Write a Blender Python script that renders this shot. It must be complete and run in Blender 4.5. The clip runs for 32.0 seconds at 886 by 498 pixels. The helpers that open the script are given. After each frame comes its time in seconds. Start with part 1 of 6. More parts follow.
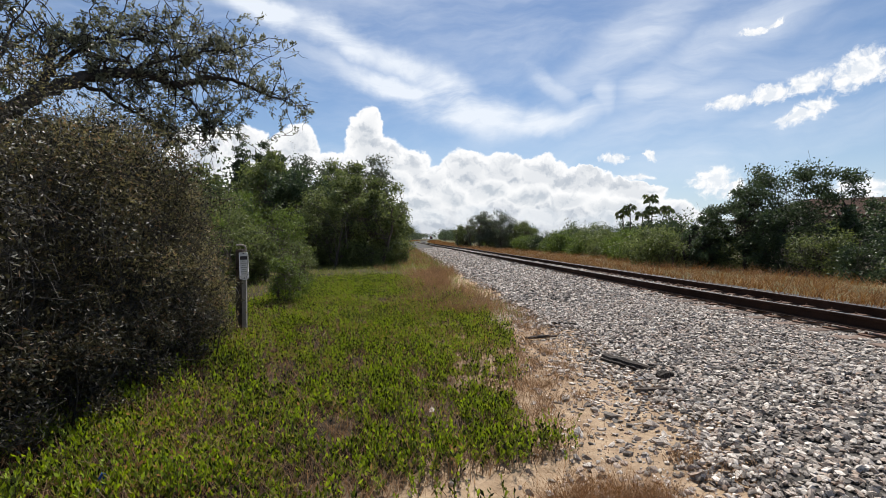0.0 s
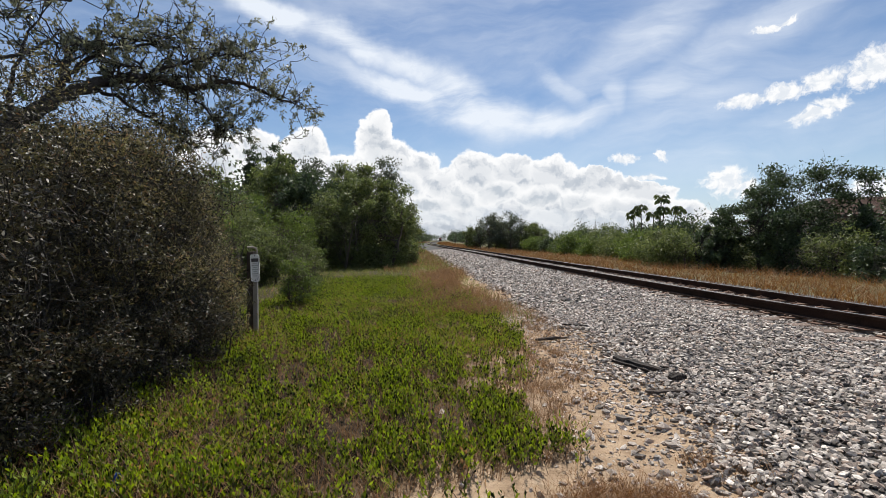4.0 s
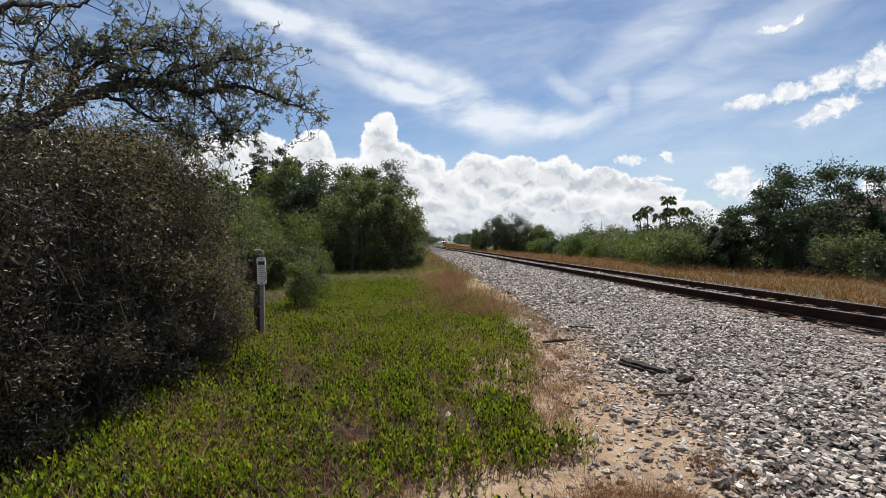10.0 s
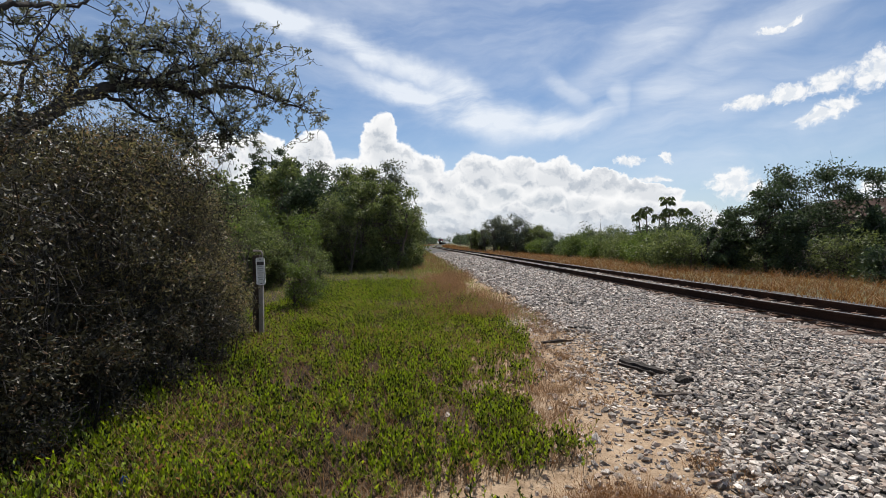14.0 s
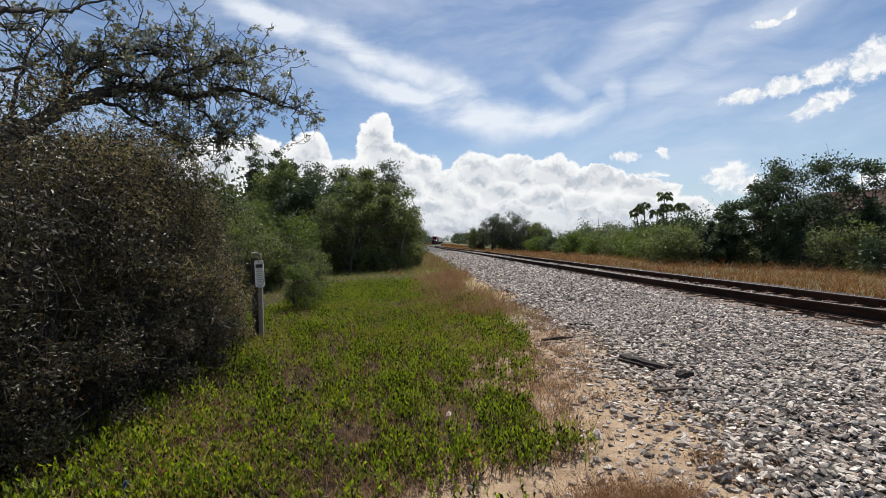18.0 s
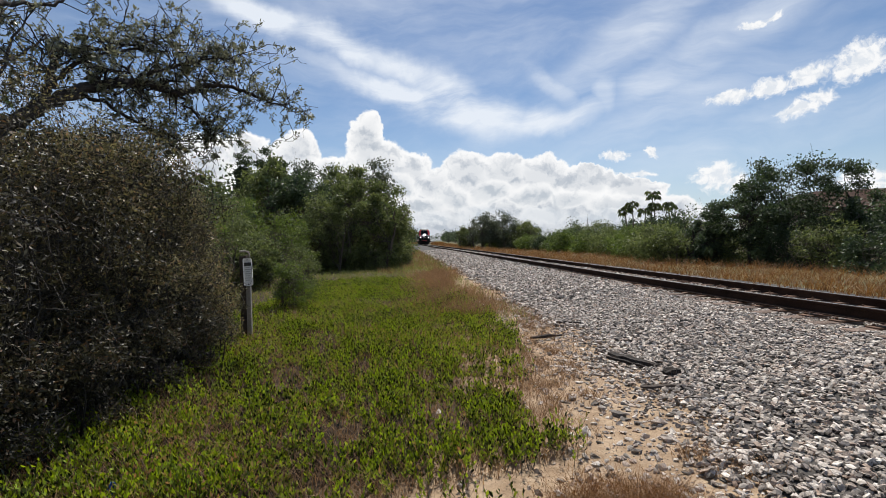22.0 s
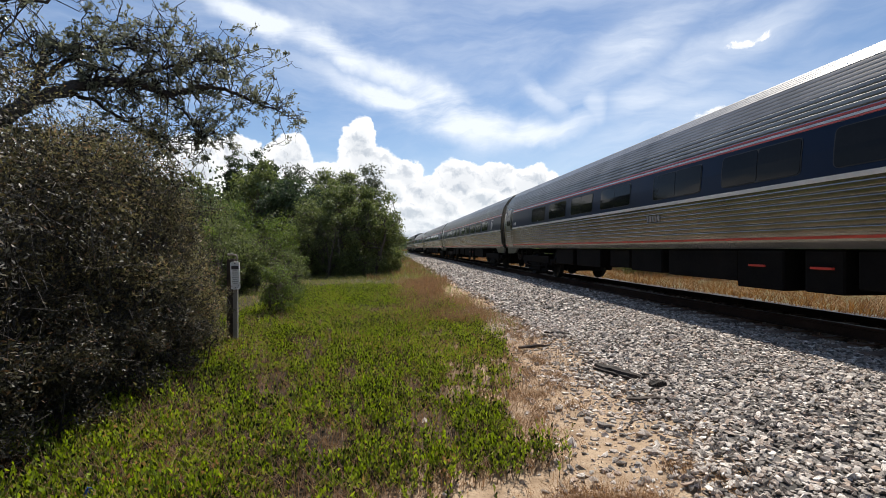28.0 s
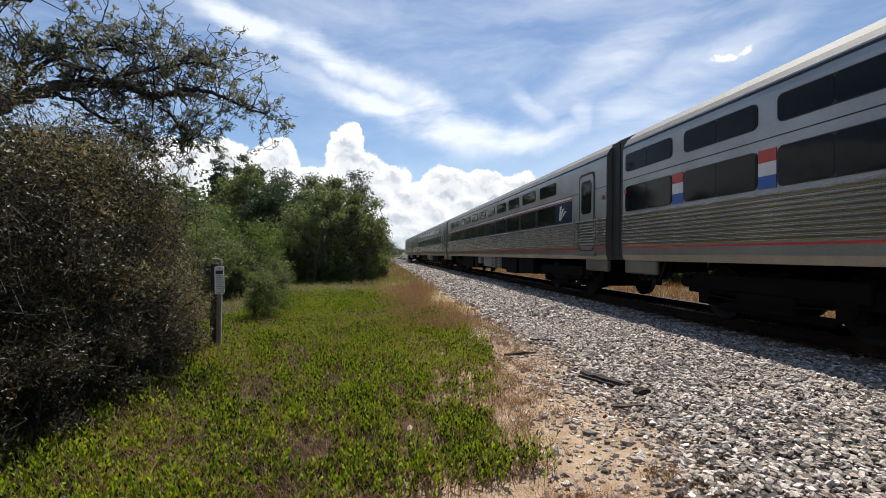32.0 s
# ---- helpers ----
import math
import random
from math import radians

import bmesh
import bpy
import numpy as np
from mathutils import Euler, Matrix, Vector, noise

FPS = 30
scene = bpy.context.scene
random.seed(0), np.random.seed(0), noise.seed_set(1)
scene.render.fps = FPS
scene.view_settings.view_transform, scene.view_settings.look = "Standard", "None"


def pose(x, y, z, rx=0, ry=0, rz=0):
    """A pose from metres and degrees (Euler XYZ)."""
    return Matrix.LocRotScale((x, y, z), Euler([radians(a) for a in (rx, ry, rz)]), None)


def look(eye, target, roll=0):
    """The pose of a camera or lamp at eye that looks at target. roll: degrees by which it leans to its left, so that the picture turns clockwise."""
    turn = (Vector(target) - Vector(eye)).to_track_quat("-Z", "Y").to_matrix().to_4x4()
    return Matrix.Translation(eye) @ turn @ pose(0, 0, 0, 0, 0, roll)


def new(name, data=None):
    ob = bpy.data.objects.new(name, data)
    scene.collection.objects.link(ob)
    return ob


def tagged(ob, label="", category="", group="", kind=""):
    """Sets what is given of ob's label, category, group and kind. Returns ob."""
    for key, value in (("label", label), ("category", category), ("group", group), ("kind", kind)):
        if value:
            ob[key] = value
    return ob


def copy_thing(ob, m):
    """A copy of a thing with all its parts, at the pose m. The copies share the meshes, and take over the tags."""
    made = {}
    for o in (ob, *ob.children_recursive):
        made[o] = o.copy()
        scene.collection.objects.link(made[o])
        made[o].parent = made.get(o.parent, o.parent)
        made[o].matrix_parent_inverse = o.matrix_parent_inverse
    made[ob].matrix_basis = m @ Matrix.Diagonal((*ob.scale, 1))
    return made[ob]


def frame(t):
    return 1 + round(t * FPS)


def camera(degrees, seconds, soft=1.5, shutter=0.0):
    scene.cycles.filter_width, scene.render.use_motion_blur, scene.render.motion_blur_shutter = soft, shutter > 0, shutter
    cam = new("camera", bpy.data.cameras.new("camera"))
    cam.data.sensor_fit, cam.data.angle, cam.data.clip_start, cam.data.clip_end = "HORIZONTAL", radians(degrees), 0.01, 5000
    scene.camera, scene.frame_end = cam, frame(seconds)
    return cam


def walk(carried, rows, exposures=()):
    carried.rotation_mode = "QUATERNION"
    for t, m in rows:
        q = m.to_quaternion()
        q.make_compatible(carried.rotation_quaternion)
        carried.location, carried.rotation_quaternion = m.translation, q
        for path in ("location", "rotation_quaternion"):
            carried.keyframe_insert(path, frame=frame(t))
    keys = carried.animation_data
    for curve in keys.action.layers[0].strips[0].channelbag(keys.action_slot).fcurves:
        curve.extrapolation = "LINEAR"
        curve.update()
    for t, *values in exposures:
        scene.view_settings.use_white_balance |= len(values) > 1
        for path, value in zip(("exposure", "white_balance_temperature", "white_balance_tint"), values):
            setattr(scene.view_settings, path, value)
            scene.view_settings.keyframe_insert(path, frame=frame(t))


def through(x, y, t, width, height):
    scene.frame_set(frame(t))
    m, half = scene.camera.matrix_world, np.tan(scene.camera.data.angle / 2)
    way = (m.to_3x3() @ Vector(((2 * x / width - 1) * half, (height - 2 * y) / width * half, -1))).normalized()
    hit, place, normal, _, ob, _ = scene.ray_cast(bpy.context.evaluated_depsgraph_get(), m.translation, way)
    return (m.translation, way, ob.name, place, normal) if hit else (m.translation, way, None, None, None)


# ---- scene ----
EYE = 1.5            # eye over the sandy verge
RAIL_TOP = 0.43      # rail head over the verge
TRACK_X = 6.93       # centre line of the straight track
LENS = 85.0


def aim(yaw, pitch, roll):
    """A camera turned yaw from north, raised by pitch and leaned by roll, at the eye's place."""
    return pose(0, 0, EYE, 0, 0, yaw) @ pose(0, 0, 0, 90 + pitch) @ pose(0, 0, 0, 0, 0, roll)


TURNS = [
    (0, -5.59, -1.25, 0.02), (0.5, -5.45, -1.21, -0.01), (1, -5.28, -1.16, -0.04), (1.5, -5.08, -1.12, -0.06), (2, -4.85, -1.12, -0.07), (2.5, -4.67,
    -1.13, -0.09), (3, -4.57, -1.09, -0.20), (3.5, -4.49, -1.08, -0.24), (5.5, -4.35, -0.95, -0.10), (6, -4.30, -0.92, -0.13), (6.5, -4.27, -0.87, -0.11),
    (7, -4.25, -0.84, -0.15), (7.5, -4.20, -0.82, -0.21), (8, -4.14, -0.80, -0.21), (8.5, -4.05, -0.78, -0.29), (9, -3.99, -0.78, -0.31), (9.5, -3.90,
    -0.78, -0.39), (10, -3.79, -0.78, -0.42), (10.5, -3.74, -0.78, -0.48), (11, -3.69, -0.79, -0.49), (11.5, -3.70, -0.73, -0.48), (12, -3.70, -0.68,
    -0.41), (12.5, -3.71, -0.67, -0.42), (13, -3.77, -0.68, -0.41), (13.5, -3.83, -0.70, -0.41), (14, -3.88, -0.72, -0.39), (14.5, -3.81, -0.73, -0.50),
    (16.5, -4.60, -1.06, -1.47), (17, -4.40, -0.95, -1.45), (17.5, -4.21, -0.84, -1.39), (18, -4.04, -0.82, -1.43), (18.5, -3.96, -0.84, -1.42), (19,
    -3.89, -0.77, -1.35), (19.5, -3.89, -0.71, -1.30), (20, -4.12, -0.79, -1.22), (20.5, -4.43, -0.91, -1.17), (21, -4.78, -1.05, -1.22), (21.5, -5.09,
    -1.13, -1.34), (22, -5.23, -1.05, -1.34), (22.5, -5.22, -0.93, -1.26), (23, -5.27, -0.85, -1.14), (23.5, -5.34, -0.72, -1.04), (24, -5.44, -0.62,
    -0.85), (24.5, -5.48, -0.51, -0.73), (25, -5.47, -0.47, -0.66), (25.5, -5.48, -0.43, -0.62), (27.5, -6.27, -0.23, -0.03), (28, -6.44, -0.13, 0.00),
    (28.5, -6.55, -0.03, 0.09), (29, -6.68, 0.08, 0.14), (29.5, -6.81, 0.19, 0.15), (30, -7.00, 0.30, 0.23), (30.5, -7.19, 0.38, 0.34), (31, -7.42, 0.46,
    0.39), (31.5, -7.63, 0.54, 0.49), (32, -7.96, 0.65, 0.55)
]
cam = camera(LENS, 32.0, soft=0.8)
walk(cam, [(t, aim(a, b, c)) for t, a, b, c in TURNS], exposures=[(0.0, 0.12), (6.0, 0.08), (22.0, 0.03), (25.5, 0.05), (27.5, 0.26), (32.0, 0.26)])

# ---- world and sun ----
SUN_EL, SUN_AZ = 58.0, 13.0     # degrees; azimuth from the track's far end towards the right


def build_world():
    world = bpy.data.worlds.new("world")
    scene.world = world
    world.use_nodes = True
    nt = world.node_tree
    nt.nodes.clear()
    N, L = nt.nodes.new, nt.links.new

    def math_node(op, a, b=None, c=None, clamp=False):
        n = N("ShaderNodeMath")
        n.operation, n.use_clamp = op, clamp
        for k, v in enumerate((a, b, c)):
            if v is None:
                continue
            if isinstance(v, (int, float)):
                n.inputs[k].default_value = v
            else:
                L(v, n.inputs[k])
        return n.outputs[0]

    def smooth(v, lo, hi, a=0.0, b=1.0):
        n = N("ShaderNodeMapRange")
        n.interpolation_type = "SMOOTHSTEP"
        L(v, n.inputs[0])
        for k, x in zip((1, 2, 3, 4), (lo, hi, a, b)):
            n.inputs[k].default_value = x
        return n.outputs[0]

    def noise_node(vec, scale, detail=5, rough=0.55, distortion=0.0):
        n = N("ShaderNodeTexNoise")
        L(vec, n.inputs["Vector"])
        n.inputs["Scale"].default_value, n.inputs["Detail"].default_value = scale, detail
        n.inputs["Roughness"].default_value, n.inputs["Distortion"].default_value = rough, distortion
        return n

    def mix(f, a, b):
        n = N("ShaderNodeMix")
        n.data_type = "RGBA"
        L(f, n.inputs[0])
        for k, v in ((6, a), (7, b)):
            if isinstance(v, tuple):
                n.inputs[k].default_value = v
            else:
                L(v, n.inputs[k])
        return n.outputs[2]

    sky = N("ShaderNodeTexSky")
    sky.sky_type, sky.sun_disc = "NISHITA", False
    sky.sun_elevation, sky.sun_rotation = radians(SUN_EL), radians(SUN_AZ)
    sky.air_density, sky.dust_density, sky.ozone_density = 1.0, 0.3, 3.0
    coord = N("ShaderNodeTexCoord").outputs["Generated"]
    sep = N("ShaderNodeSeparateXYZ")
    L(coord, sep.inputs[0])
    az = math_node("MULTIPLY", math_node("ARCTAN2", sep.outputs[0], sep.outputs[1]), 57.2958)
    el = math_node("MULTIPLY", math_node("ARCSINE", sep.outputs[2]), 57.2958)
    comb = N("ShaderNodeCombineXYZ")
    L(az, comb.inputs[0]), L(el, comb.inputs[1])
    dome = comb.outputs[0]       # azimuth and height over the horizon, in degrees

    def warped(amount, scale, detail):
        n = noise_node(coord, scale, detail, 0.6)
        s = N("ShaderNodeVectorMath")
        s.operation = "SUBTRACT"
        L(n.outputs["Color"], s.inputs[0])
        s.inputs[1].default_value = (0.5, 0.5, 0.5)
        m = N("ShaderNodeVectorMath")
        m.operation = "MULTIPLY_ADD"
        L(s.outputs[0], m.inputs[0])
        m.inputs[1].default_value = (amount, amount, 0)
        L(dome, m.inputs[2])
        return m.outputs[0]

    def blobs(vec, shapes):
        """The greatest of 1 - distance over a set of tilted ellipses (azimuth, height, half axes, tilt)."""
        best = None
        for a, e, ra, re, tilt in shapes:
            n = N("ShaderNodeMapping")
            n.vector_type = "TEXTURE"
            n.inputs["Location"].default_value = (a, e, 0)
            n.inputs["Rotation"].default_value = (0, 0, radians(tilt))
            n.inputs["Scale"].default_value = (ra, re, 1)
            L(vec, n.inputs[0])
            v = N("ShaderNodeVectorMath")
            v.operation = "LENGTH"
            L(n.outputs[0], v.inputs[0])
            m = math_node("SUBTRACT", 1.0, v.outputs["Value"])
            best = m if best is None else math_node("SMOOTH_MAX", best, m, 0.12)
        return best

    # high streaks of ice cloud
    ci = warped(7.0, 3.0, 4)
    streak_map = N("ShaderNodeMapping")
    streak_map.inputs["Rotation"].default_value = (0, 0, radians(22))
    streak_map.inputs["Scale"].default_value = (0.035, 0.15, 1)
    L(ci, streak_map.inputs[0])
    streaks = noise_node(streak_map.outputs[0], 1.0, 8, 0.6, 0.4).outputs[0]
    cross_map = N("ShaderNodeMapping")
    cross_map.inputs["Rotation"].default_value = (0, 0, radians(-32))
    cross_map.inputs["Scale"].default_value = (0.04, 0.17, 1)
    L(ci, cross_map.inputs[0])
    crossing = noise_node(cross_map.outputs[0], 1.0, 7, 0.6, 0.4).outputs[0]
    bands = blobs(warped(5.0, 7.0, 8), [(-15, 23.8, 6, 1.3, -15), (-6, 21.7, 6.5, 1.6, -12), (1, 19.4, 5, 2.0, -26), (6.5, 16.6, 5, 2.5, -30), (11.5, 14.0, 5.5, 2.2, -20), (7, 14.4, 8, 2.4, -18), (17, 13.0, 4.5, 1.6, 8), (0, 16.6, 9, 1.4, -17), (40, 33, 22, 4, 8)])
    wisps = blobs(warped(3.6, 7.0, 8), [(18.2, 16.9, 3.8, 0.9, -38), (24.0, 15.4, 1.1, 2.1, 10), (22.2, 13.7, 2.6, 1.1, 25), (29.5, 16.2, 4.5, 1.8, 20), (34.0, 18.2, 4.5, 2.0, 35), (38.8, 20.2, 5.5, 1.7, 20), (26, 20.5, 8, 2.6, 28), (30, 12.6, 8, 2.6, 12), (37, 9.5, 10, 2.4, 10)])
    veil = math_node("MULTIPLY", smooth(bands, -0.45, 0.95), smooth(streaks, 0.24, 0.66))
    thin = math_node("MULTIPLY", smooth(wisps, -0.6, 0.7), smooth(crossing, 0.25, 0.75))
    veil = math_node("ADD", veil, math_node("MULTIPLY", thin, 0.62), clamp=True)
    haze = math_node("MULTIPLY", smooth(streaks, 0.36, 0.80), smooth(el, 34.0, 60.0, 0.5, 0.08))
    veil = math_node("ADD", veil, haze, clamp=True)

    # heaped clouds over the horizon in three ranks, the nearer ones before the others, and a few stray ones
    low = smooth(el, 0.0, 6.0, 0.35, 0.0)

    def rank(shapes, warp, scale, soft, drop, white, grey):
        """One rank of heaped clouds: its mask and its colour, bright along the upper rims."""
        at = warped(warp, scale, 10)
        m = blobs(at, shapes)
        n = N("ShaderNodeVectorMath")
        n.operation = "ADD"
        L(at, n.inputs[0])
        n.inputs[1].default_value = (0.15, 0.75, 0)
        slope = math_node("SUBTRACT", noise_node(n.outputs[0], 0.42, 5, 0.55).outputs[0], noise_node(at, 0.42, 5, 0.55).outputs[0])
        shade = math_node("MULTIPLY_ADD", smooth(slope, -0.06, 0.20), 0.55, math_node("MULTIPLY", smooth(m, 0.05, 0.7), drop))
        shade = math_node("ADD", math_node("MULTIPLY", shade, smooth(m, 0.03, 0.22)), low, clamp=True)
        return smooth(m, 0.0, soft), mix(shade, white, grey)

    ranks = [
        rank([(-16.3, 9.3, 3.0, 3.0, 0), (-11.3, 9.6, 3.0, 3.2, 0), (-7.5, 7.3, 2.8, 2.8, 0), (-3.3, 11.3, 2.3, 3.8, 0), (-2.2, 8.2, 4.0, 4.2, 0), (1.4, 7.8, 3.0, 3.0, 0), (4.8, 6.0, 3.0, 2.8, 0), (8.5, 7.3, 3.6, 3.4, 0), (12.7, 7.2, 3.4, 2.9, 0), (17, 6.8, 4.0, 2.8, 0), (21.5, 6.3, 3.8, 1.9, -6), (26.8, 5.2, 4.0, 1.3, -8), (0, 2.6, 17, 4.0, 0), (15, 2.6, 13, 3.4, 0), (26, 2.2, 9, 2.6, 0), (-21, 7, 4, 5.2, 0), 
              (-45, 6, 18, 5, 0), (80, 6, 18, 4, 0), (150, 7, 30, 6, 0)], 3.0, 22.0, 0.12, 0.45, (0.97, 0.97, 0.97, 1), (0.46, 0.51, 0.58, 1)),
        rank([(-15, 6.2, 4, 2.4, 0), (-9.5, 6.4, 3, 2.2, 0), (-5, 6.8, 2.6, 2.6, 0), (-0.5, 6.0, 3.4, 2.0, 0), (6.5, 4.9, 3.0, 2.0, 0), (11, 5.4, 3.0, 1.9, 0), (15.5, 4.9, 3.2, 1.7, 0), (20, 4.2, 3.4, 1.4, 0), (25, 3.4, 3.6, 1.3, 0), (3, 4.2, 3, 1.8, 0)], 3.6, 17.0, 0.32, 0.5, (0.96, 0.96, 0.96, 1), (0.52, 0.57, 0.63, 1)),
        rank([(-12, 3.4, 5, 1.7, 0), (-3, 3.6, 4, 1.9, 0), (3.0, 2.8, 4, 1.3, 0), (9.5, 3.0, 3.6, 1.5, 0), (17, 2.6, 4, 1.3, 0), (23.5, 2.2, 4, 1.1, 0), (29, 1.8, 4, 1.0, 0)], 3.4, 20.0, 0.45, 0.35, (0.92, 0.93, 0.94, 1), (0.58, 0.63, 0.69, 1))]
    stray_at = warped(2.6, 17.0, 12)
    stray = blobs(stray_at, [(38.5, 19.6, 1.6, 0.55, 12), (40.0, 20.1, 1.2, 0.45, 8), (36.5, 13.4, 2.8, 0.85, 4), (39.5, 13.7, 2.6, 0.95, 6), (42.5, 14.3, 2.6, 1.2, 12), (46.2, 14.7, 3.0, 1.9, 15), (41.8, 11.4, 2.2, 0.95, 5), (43.4, 12.2, 1.7, 1.2, 10), (25.1, 8.9, 1.9, 0.65, 0), (28.7, 8.9, 1.0, 0.75, 10), (34.6, 6.0, 2.3, 1.6, 0), (36.4, 5.2, 2.2, 1.3, 0), (46.4, 4.4, 2.6, 1.4, 0), (27.4, 6.6, 2.0, 0.5, -3), (44.5, 27.2, 3.4, 1.5, 10)])

    gain = N("ShaderNodeVectorMath")
    gain.operation = "MULTIPLY"
    L(sky.outputs[0], gain.inputs[0])
    gain.inputs[1].default_value = (0.083, 0.086, 0.090)
    air = mix(math_node("MULTIPLY", veil, 0.92), gain.outputs[0], (0.82, 0.87, 0.94, 1))
    air = mix(smooth(el, 0.0, 14.0, 0.5, 0.0), air, (0.60, 0.70, 0.83, 1))
    puff = noise_node(stray_at, 1.1, 8, 0.6).outputs[0]
    stray = math_node("ADD", stray, math_node("MULTIPLY_ADD", puff, 1.5, -0.80))
    air = mix(math_node("MULTIPLY", smooth(stray, 0.0, 0.55), 0.95), air, mix(smooth(puff, 0.60, 0.40), (0.96, 0.96, 0.96, 1), (0.76, 0.80, 0.85, 1)))
    for mask, colour in ranks:
        air = mix(mask, air, colour)
    bg = N("ShaderNodeBackground")
    L(air, bg.inputs[0])
    bg.inputs[1].default_value = 1.0
    out = N("ShaderNodeOutputWorld")
    L(bg.outputs[0], out.inputs[0])


build_world()
sun = new("sun", bpy.data.lights.new("sun", "SUN"))
sun.data.energy, sun.data.angle, sun.data.color = 5.0, radians(0.53), (1.0, 0.95, 0.87)
SUN_DIR = Vector((math.sin(radians(SUN_AZ)) * math.cos(radians(SUN_EL)), math.cos(radians(SUN_AZ)) * math.cos(radians(SUN_EL)), math.sin(radians(SUN_EL))))
sun.matrix_basis = look(SUN_DIR * 60, (0, 0, 0))

# ---- materials ----


def node_mat(name):
    m = bpy.data.materials.new(name)
    m.use_nodes = True
    nt = m.node_tree
    return m, nt, nt.nodes["Principled BSDF"], nt.nodes.new, nt.links.new


def ramp_node(N, L, src, stops):
    r = N("ShaderNodeValToRGB")
    L(src, r.inputs[0])
    els = r.color_ramp.elements
    while len(els) < len(stops):
        els.new(0.5)
    for e, (p, c) in zip(els, stops):
        e.position, e.color = p, (*c, 1)
    return r.outputs[0]


def surface(name, dark, light, scale=3.0, fine=60.0, rough=0.7, metal=0.0, bump=0.2, island=0.0, piece=0.0, coat=0.0, spec=0.5):
    """A surface whose colour runs between two tones at two scales, with fine relief."""
    m, nt, b, N, L = node_mat(name)
    at = N("ShaderNodeTexCoord").outputs["Object"]
    big, small = N("ShaderNodeTexNoise"), N("ShaderNodeTexNoise")
    for n, s, d in ((big, scale, 5), (small, fine, 3)):
        L(at, n.inputs["Vector"])
        n.inputs["Scale"].default_value, n.inputs["Detail"].default_value = s, d
    mx = N("ShaderNodeMath")
    mx.operation = "MULTIPLY_ADD"
    L(small.outputs[0], mx.inputs[0])
    mx.inputs[1].default_value = 0.45
    L(big.outputs[0], mx.inputs[2])
    src = mx.outputs[0]
    for amount, sock in ((island, "island"), (piece, "piece")):
        if amount:
            r = N("ShaderNodeNewGeometry").outputs["Random Per Island"] if sock == "island" else N("ShaderNodeObjectInfo").outputs["Random"]
            a = N("ShaderNodeMath")
            a.operation = "MULTIPLY_ADD"
            L(r, a.inputs[0])
            a.inputs[1].default_value = amount
            off = N("ShaderNodeMath")
            off.operation = "SUBTRACT"
            L(src, off.inputs[0])
            off.inputs[1].default_value = amount / 2
            L(off.outputs[0], a.inputs[2])
            src = a.outputs[0]
    L(ramp_node(N, L, src, [(0.40, dark), (0.98, light)]), b.inputs["Base Color"])
    b.inputs["Roughness"].default_value, b.inputs["Metallic"].default_value = rough, metal
    b.inputs["Specular IOR Level"].default_value = spec
    if coat:
        b.inputs["Coat Weight"].default_value, b.inputs["Coat Roughness"].default_value = coat, 0.06
    if bump:
        bp = N("ShaderNodeBump")
        bp.inputs["Strength"].default_value, bp.inputs["Distance"].default_value = bump, 0.01
        L(small.outputs[0], bp.inputs["Height"])
        L(bp.outputs[0], b.inputs["Normal"])
    return m


def leafy(name, dark, light, dry=None, through=0.3, rough=0.5, dry_part=0.1, steep=False):
    """Leaves: each one its own tone, some light passing through."""
    m, nt, b, N, L = node_mat(name)
    rnd = N("ShaderNodeNewGeometry").outputs["Random Per Island"]
    n = N("ShaderNodeTexNoise")
    L(N("ShaderNodeTexCoord").outputs["Object"], n.inputs["Vector"])
    n.inputs["Scale"].default_value = 0.9
    a = N("ShaderNodeMath")
    a.operation = "MULTIPLY_ADD"
    L(rnd, a.inputs[0])
    a.inputs[1].default_value = 0.6
    s = N("ShaderNodeMath")
    s.operation = "MULTIPLY"
    L(n.outputs[0], s.inputs[0])
    s.inputs[1].default_value = 0.45
    L(s.outputs[0], a.inputs[2])
    # steep ramp puts gap shade and sunlit flecks into the leaves' own tones
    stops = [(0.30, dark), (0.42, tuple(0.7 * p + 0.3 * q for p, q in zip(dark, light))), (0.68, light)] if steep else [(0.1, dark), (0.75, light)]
    if dry:
        stops += [(0.86 - dry_part * 0.4, light), (0.92 - dry_part * 0.4, dry)]
    col = ramp_node(N, L, a.outputs[0], stops)
    L(col, b.inputs["Base Color"])
    b.inputs["Roughness"].default_value = rough
    b.inputs["Specular IOR Level"].default_value = 0.35
    tr = N("ShaderNodeBsdfTranslucent")
    hs = N("ShaderNodeHueSaturation")
    hs.inputs["Saturation"].default_value, hs.inputs["Value"].default_value = 1.15, 1.5
    L(col, hs.inputs["Color"])
    L(hs.outputs[0], tr.inputs[0])
    mixer = N("ShaderNodeMixShader")
    mixer.inputs[0].default_value = through
    L(b.outputs[0], mixer.inputs[1]), L(tr.outputs[0], mixer.inputs[2])
    L(mixer.outputs[0], nt.nodes["Material Output"].inputs[0])
    return m


def glowing(name, colour, power):
    m, nt, b, N, L = node_mat(name)
    b.inputs["Base Color"].default_value = (*colour, 1)
    b.inputs["Emission Color"].default_value, b.inputs["Emission Strength"].default_value = (*colour, 1), power
    return m


